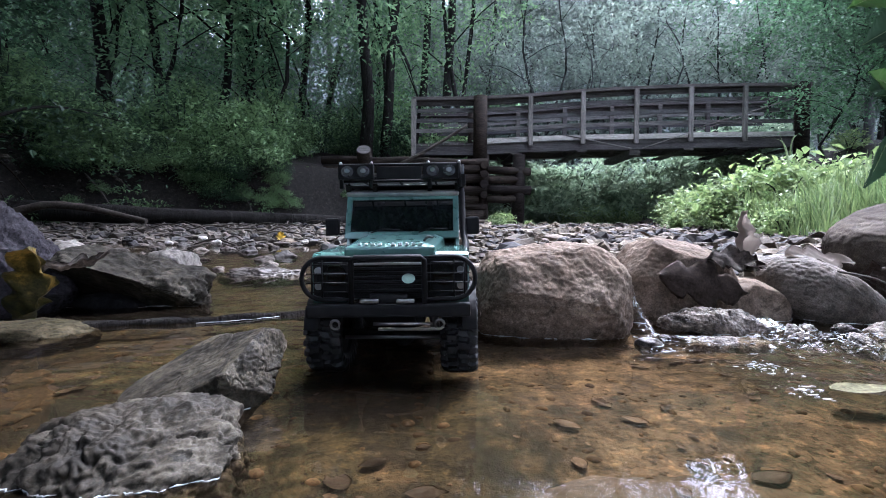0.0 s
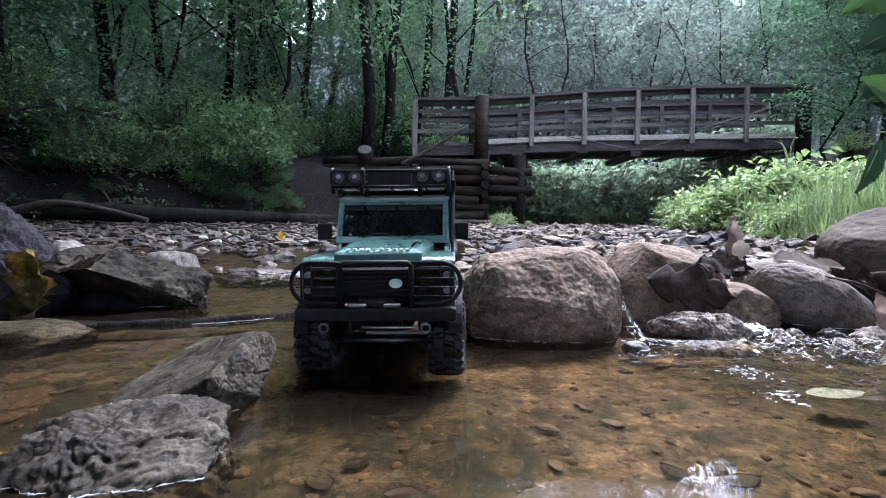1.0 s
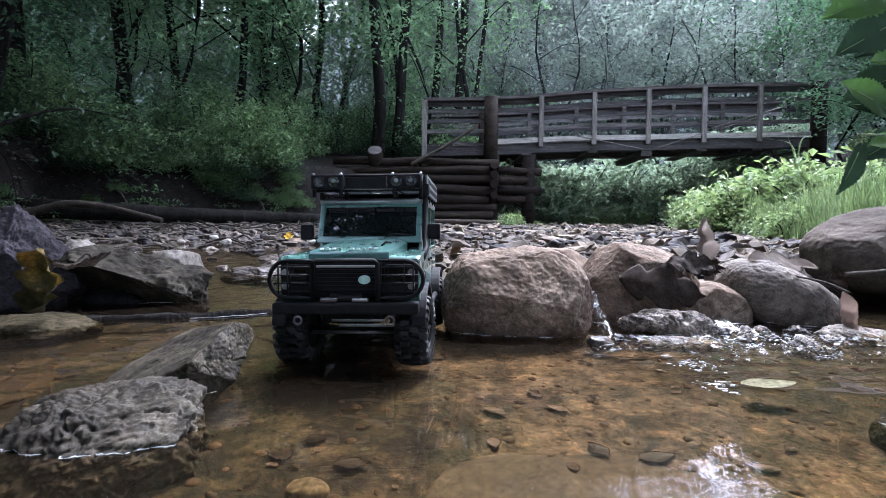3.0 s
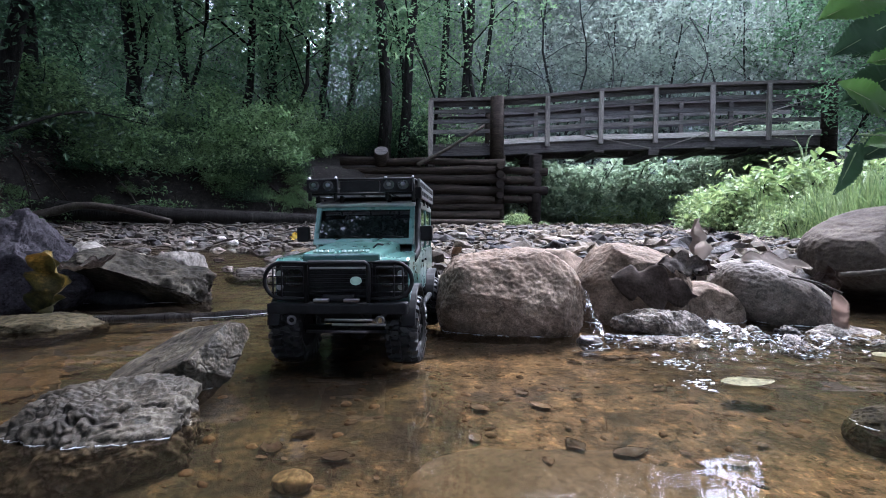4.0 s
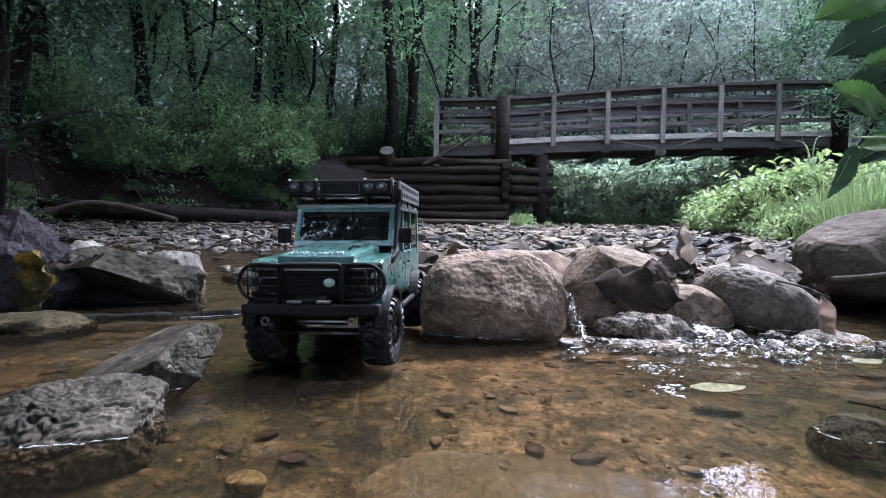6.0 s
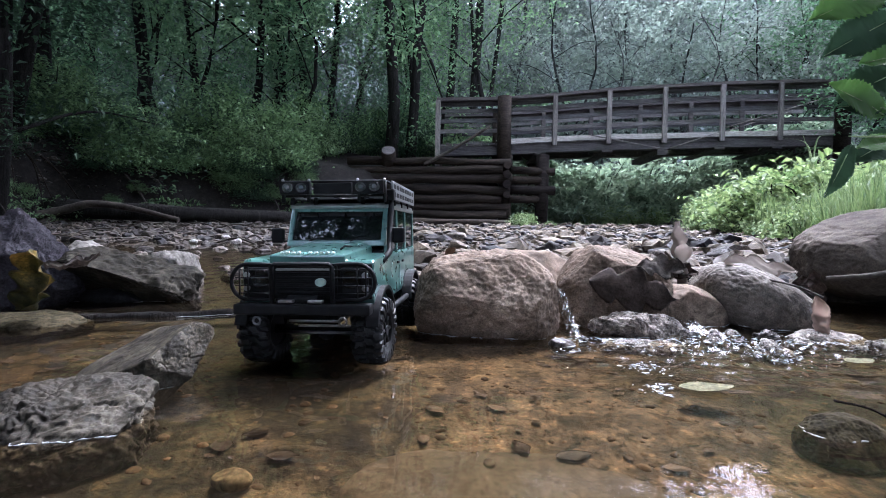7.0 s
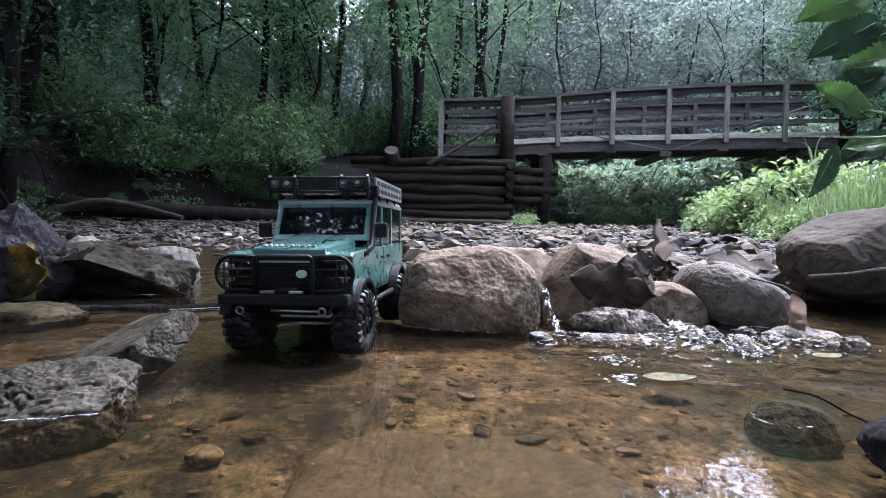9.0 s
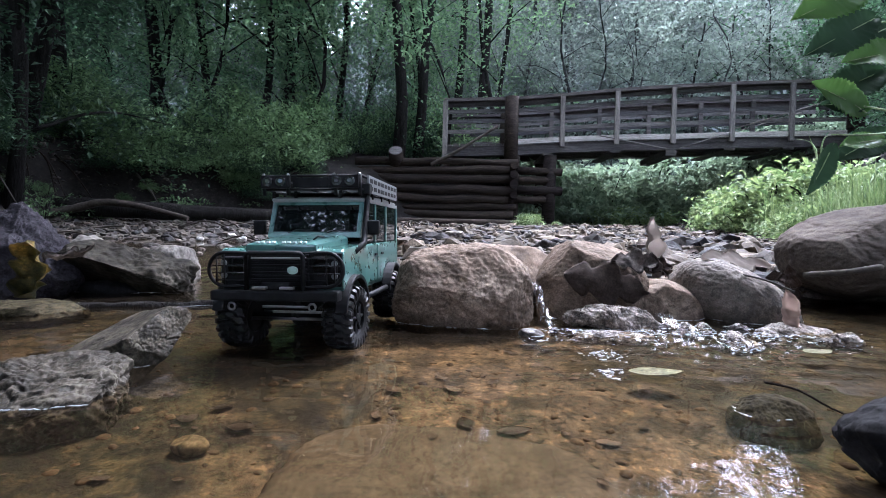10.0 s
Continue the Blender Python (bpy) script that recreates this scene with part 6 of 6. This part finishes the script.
for k in range(30):
    x, y = rs.uniform(-1.0, 0.9), rs.uniform(0.25, 1.35)
    s = 0.006 + 0.02 * rs.random() ** 3
    ob = new("bed_stone", FLAT[rs.randrange(6)])
    ob.matrix_world = pose(x, y, float(ground_level(np.array(x), np.array(y))) - (0.08 + 0.05 * rs.random()) * s, rs.uniform(-4, 4), rs.uniform(-4, 4), rs.uniform(0, 360)) @ Matrix.Scale(s, 4)
    tagged(ob, "flat brown stone on the stream bed", "stone", "stones on the stream bed")
for k in range(22):
    x, y = rs.uniform(-1.05, -0.25), rs.uniform(0.7, 1.2)
    s = rs.uniform(0.035, 0.085)
    ob = new("bed_stone", FLAT[rs.randrange(6)])
    ob.matrix_world = pose(x, y, float(ground_level(np.array(x), np.array(y))) - 0.1 * s, rs.uniform(-3, 3), rs.uniform(-3, 3), rs.uniform(0, 360)) @ Matrix.Scale(s, 4)
    tagged(ob, "flat brown stone on the stream bed", "stone", "stones on the stream bed")
ob = new("bed_stone", rock_mesh("bed_stone", (0.185, 0.17, 0.018), 91, BED_PALE, level=6, rough=0.09, square=3.4, ridge=0.05, cuts=3))
ob.matrix_world = pose(0.15, 0.44, -0.059, 4, 0, 4)
tagged(ob, "broad flat tan slab under the water", "stone")
ob = new("bed_stone", rock_mesh("bed_stone", (0.021, 0.014, 0.011), 92, PEBBLE, level=5, cuts=3, rough=0.06))
ob.matrix_world = pose(-0.148, 0.515, -0.036)
tagged(ob, "pale yellow pebble under the water", "stone")
LITTERS = []
for s in range(6):
    me = bpy.data.meshes.new("sunken_leaf")
    bm = leaf_mesh(1.0, 0.6, None, 70 + s, 0, s % 3, 0.03, 0.05, 0.02)
    bm.to_mesh(me)
    bm.free()
    me.materials.append(LITTER)
    LITTERS.append(me)
for k in range(120):
    x, y = rs.gauss(0.0, 0.5), rs.uniform(0.3, 1.2)
    if abs(x) > 1.1:
        continue
    s = 0.01 + 0.035 * rs.random() ** 1.6
    ob = new("sunken_leaf", LITTERS[rs.randrange(6)])
    ob.matrix_world = pose(x, y, float(ground_level(np.array(x), np.array(y))) + 0.003, rs.uniform(-4, 4), rs.uniform(-4, 4), rs.uniform(0, 360)) @ Matrix.Scale(s, 4)
    tagged(ob, "dark rotting leaf sunk on the stream bed", "leaf", "sunken leaves")


for k in range(340):
    y = 1.8 + 6 * rs.random() ** 1.5
    x = rs.uniform(-0.75 * y, min(2.4 + 0.15 * y, 0.9 * y))
    z = float(ground_level(np.array(x), np.array(y)))
    if z < float(water_level(x, y)) + 0.01:
        continue
    ob = new("fallen_leaf", LITTERS[rs.randrange(6)])
    ob.matrix_world = pose(x, y, z + 0.02, rs.uniform(-40, 40), rs.uniform(-40, 40), rs.uniform(0, 360)) @ Matrix.Scale(rs.uniform(0.04, 0.1), 4)
    tagged(ob, "brown dead leaf fallen on the gravel", "leaf", "leaves on the gravel")


def foam(points, width, seed):
    """A broken white line in place of the sky's glint where water laps a stone."""
    r = random.Random(seed)
    p = [(x + r.uniform(-2, 2) * width, y + r.uniform(-3, 3) * width, float(water_level(x, y)) + 0.002) for x, y, z in curve([(x, y, 0) for x, y in points], 8)]
    bm = tube(p, [width * r.uniform(0.35, 1.0) for _ in p], None, 6)
    for v in bm.verts:
        v.co += Vector((r.uniform(-1, 1), r.uniform(-1, 1), 0)) * width * 0.6
    me = bpy.data.meshes.new("foam")
    bm.to_mesh(me)
    bm.free()
    me.materials.append(FOAM_GLINT)
    tagged(new("foam", me), "thin white line standing in for sky glint on lapping water", "foam", kind="stuff")


def waterline(ob, seed, share, width):
    """Broken white threads, painted sky glint where the water meets a stone, along the side that faces downstream."""
    r = random.Random(seed)
    c = ob.matrix_world.translation
    level = float(water_level(c.x, c.y - 0.06)) + 0.0008
    bm = bmesh.new()
    bm.from_mesh(ob.data)
    bm.transform(ob.matrix_world)
    bmesh.ops.bisect_plane(bm, geom=bm.verts[:] + bm.edges[:] + bm.faces[:], dist=1e-6, plane_co=(0, 0, level), plane_no=(0, 0, 1), clear_inner=True, clear_outer=True)
    edge = sorted((math.atan2(v.co.y - c.y, v.co.x - c.x), v.co.x, v.co.y) for v in bm.verts if v.co.y < c.y + 0.02)
    bm.free()
    out = bmesh.new()
    runs, k = 0, 0
    while k < len(edge) - 6:
        n = r.randrange(5, 34)
        if r.random() < share:
            pts = [(x + r.uniform(-0.4, 0.4) * width, y - 0.5 * width + r.uniform(-0.6, 0.6) * width, level) for _, x, y in edge[k:k + n:2]]
            if len(pts) > 2:
                tube(pts, [width * r.uniform(0.25, 1.0) * math.sin(math.pi * (i + 0.6) / (len(pts) + 0.2)) + 0.0001 for i in range(len(pts))], out, 5)
                runs += 1
        k += n
    if runs:
        me = bpy.data.meshes.new("foam")
        out.to_mesh(me)
        me.materials.append(FOAM_GLINT)
        tagged(new("foam", me), "thin white line standing in for sky glint on lapping water", "foam", kind="stuff")
    out.free()


for k, ob in enumerate([o for o in scene.objects if o.type == "MESH" and o.name.split(".")[0] in ("boulder", "slab_rock", "wet_rock", "shaded_rock") and o.matrix_world.translation.y < 1.5]):
    waterline(ob, 300 + k, 0.75 if ob.name.startswith("slab") else 0.5, 0.0006 + 0.0009 * ob.matrix_world.translation.y)
foam([(-0.62, 1.19), (-0.54, 1.22), (-0.46, 1.26)], 0.0014, 5)


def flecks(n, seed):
    """Sky glints painted as white flecks, and broken foam crests, on the riffle under the boulders, in one mesh."""
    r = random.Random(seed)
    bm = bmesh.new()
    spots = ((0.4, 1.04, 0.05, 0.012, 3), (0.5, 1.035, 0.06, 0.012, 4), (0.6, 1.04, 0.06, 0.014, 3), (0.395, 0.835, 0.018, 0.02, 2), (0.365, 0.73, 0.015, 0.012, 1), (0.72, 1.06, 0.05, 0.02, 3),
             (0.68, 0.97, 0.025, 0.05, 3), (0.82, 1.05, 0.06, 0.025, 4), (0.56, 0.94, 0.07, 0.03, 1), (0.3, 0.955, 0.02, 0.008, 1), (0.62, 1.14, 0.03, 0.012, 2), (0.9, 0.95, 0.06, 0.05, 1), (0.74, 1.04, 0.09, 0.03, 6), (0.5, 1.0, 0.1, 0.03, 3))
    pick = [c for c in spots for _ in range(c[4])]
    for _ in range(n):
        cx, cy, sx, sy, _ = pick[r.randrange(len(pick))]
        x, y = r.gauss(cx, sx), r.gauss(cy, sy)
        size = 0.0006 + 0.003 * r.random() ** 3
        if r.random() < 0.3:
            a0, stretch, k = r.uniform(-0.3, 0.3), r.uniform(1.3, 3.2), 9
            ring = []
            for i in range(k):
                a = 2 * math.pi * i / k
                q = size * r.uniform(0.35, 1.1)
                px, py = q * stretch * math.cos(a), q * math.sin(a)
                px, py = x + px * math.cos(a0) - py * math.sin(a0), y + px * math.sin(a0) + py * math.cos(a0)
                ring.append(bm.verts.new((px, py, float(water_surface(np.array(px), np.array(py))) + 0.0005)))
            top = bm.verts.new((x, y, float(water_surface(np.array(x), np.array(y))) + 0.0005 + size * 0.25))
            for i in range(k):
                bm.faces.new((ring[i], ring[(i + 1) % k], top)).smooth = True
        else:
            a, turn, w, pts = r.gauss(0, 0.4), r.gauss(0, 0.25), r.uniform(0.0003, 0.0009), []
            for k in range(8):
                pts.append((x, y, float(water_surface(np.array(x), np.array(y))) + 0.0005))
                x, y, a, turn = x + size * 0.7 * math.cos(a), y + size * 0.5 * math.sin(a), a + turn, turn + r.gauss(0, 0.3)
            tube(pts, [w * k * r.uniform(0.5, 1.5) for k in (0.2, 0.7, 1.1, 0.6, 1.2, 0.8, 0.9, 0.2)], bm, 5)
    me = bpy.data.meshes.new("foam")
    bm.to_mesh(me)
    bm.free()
    me.materials.append(FOAM_GLINT)
    tagged(new("foam", me), "painted white sky glints and foam crests on the riffle", "foam", kind="stuff")


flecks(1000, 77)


def cascade(name, line, widths, seed, label):
    """A narrow crinkled sheet of falling water between two boulders."""
    pts = curve(line, 14)
    n, m, verts = len(pts), 26, []
    for i, p in enumerate(pts):
        t = i / (n - 1)
        w = widths[0] + (widths[1] - widths[0]) * t
        for j in range(m):
            u = j / (m - 1) - 0.5
            q = Vector((p.x + u * w, p.y - 0.012 * math.cos(math.pi * u), p.z - 0.3 * w * u * u))
            k = noise.noise(Vector((q.x * 150, q.z * 60, seed))) * 0.0045 + noise.noise(Vector((q.x * 300, q.z * 160, seed + 3))) * 0.0025
            verts.append((q.x + 0.4 * k, q.y - k, q.z + 0.5 * k))
    a = (np.arange(n - 1)[:, None] * m + np.arange(m - 1)[None]).ravel()
    tagged(new(name, raw(name, verts, np.stack([a, a + 1, a + m + 1, a + m], 1), FALLING)), label, "water", kind="structure")


cascade("cascade", [(0.325, 1.235, 0.088), (0.328, 1.17, 0.082), (0.33, 1.135, 0.05), (0.34, 1.115, 0.02), (0.346, 1.085, -0.002)], (0.016, 0.03), 1, "little white cascade between two boulders")
cascade("cascade", [(0.635, 1.2, 0.02), (0.64, 1.17, 0.014), (0.645, 1.15, 0.008), (0.65, 1.12, 0.0)], (0.03, 0.06), 5, "little white cascade between two boulders")

# ---- distance ----


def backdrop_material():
    n = Nodes("glowing_distant_woods")
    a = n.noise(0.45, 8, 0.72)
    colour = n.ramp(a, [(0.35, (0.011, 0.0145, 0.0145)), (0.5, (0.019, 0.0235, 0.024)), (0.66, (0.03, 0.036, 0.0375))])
    # emission stands in for hazy daylight on the far woods; no lamp there
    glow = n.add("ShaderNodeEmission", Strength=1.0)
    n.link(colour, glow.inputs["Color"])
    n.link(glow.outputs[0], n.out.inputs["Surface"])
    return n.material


# a treeline with an uneven top; dips added to let sky into the water's reflection
angles = np.radians(np.linspace(-110, 110, 441))
top = 33 + 3.5 * waves(9 * angles, 4 * angles, 2) + 1.6 * waves(40 * angles, 31 * angles, 3) + 0.8 * waves(130 * angles, 90 * angles, 4)
top = top - 9.5 * np.exp(-((np.tan(angles.clip(-1.2, 1.2)) - 0.67) / 0.065) ** 2) - 11 * np.exp(-((np.tan(angles.clip(-1.2, 1.2)) + 0.42) / 0.24) ** 2) - 6 * np.exp(-((np.tan(angles.clip(-1.2, 1.2)) - 0.3) / 0.03) ** 2)
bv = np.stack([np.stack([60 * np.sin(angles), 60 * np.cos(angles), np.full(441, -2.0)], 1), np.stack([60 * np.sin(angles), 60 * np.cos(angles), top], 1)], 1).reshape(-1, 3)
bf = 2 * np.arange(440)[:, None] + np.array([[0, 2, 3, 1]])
tagged(new("backdrop", raw("backdrop", bv, bf, backdrop_material())), "glowing backdrop with the haze of distant woods in its colour", "backdrop", kind="structure")
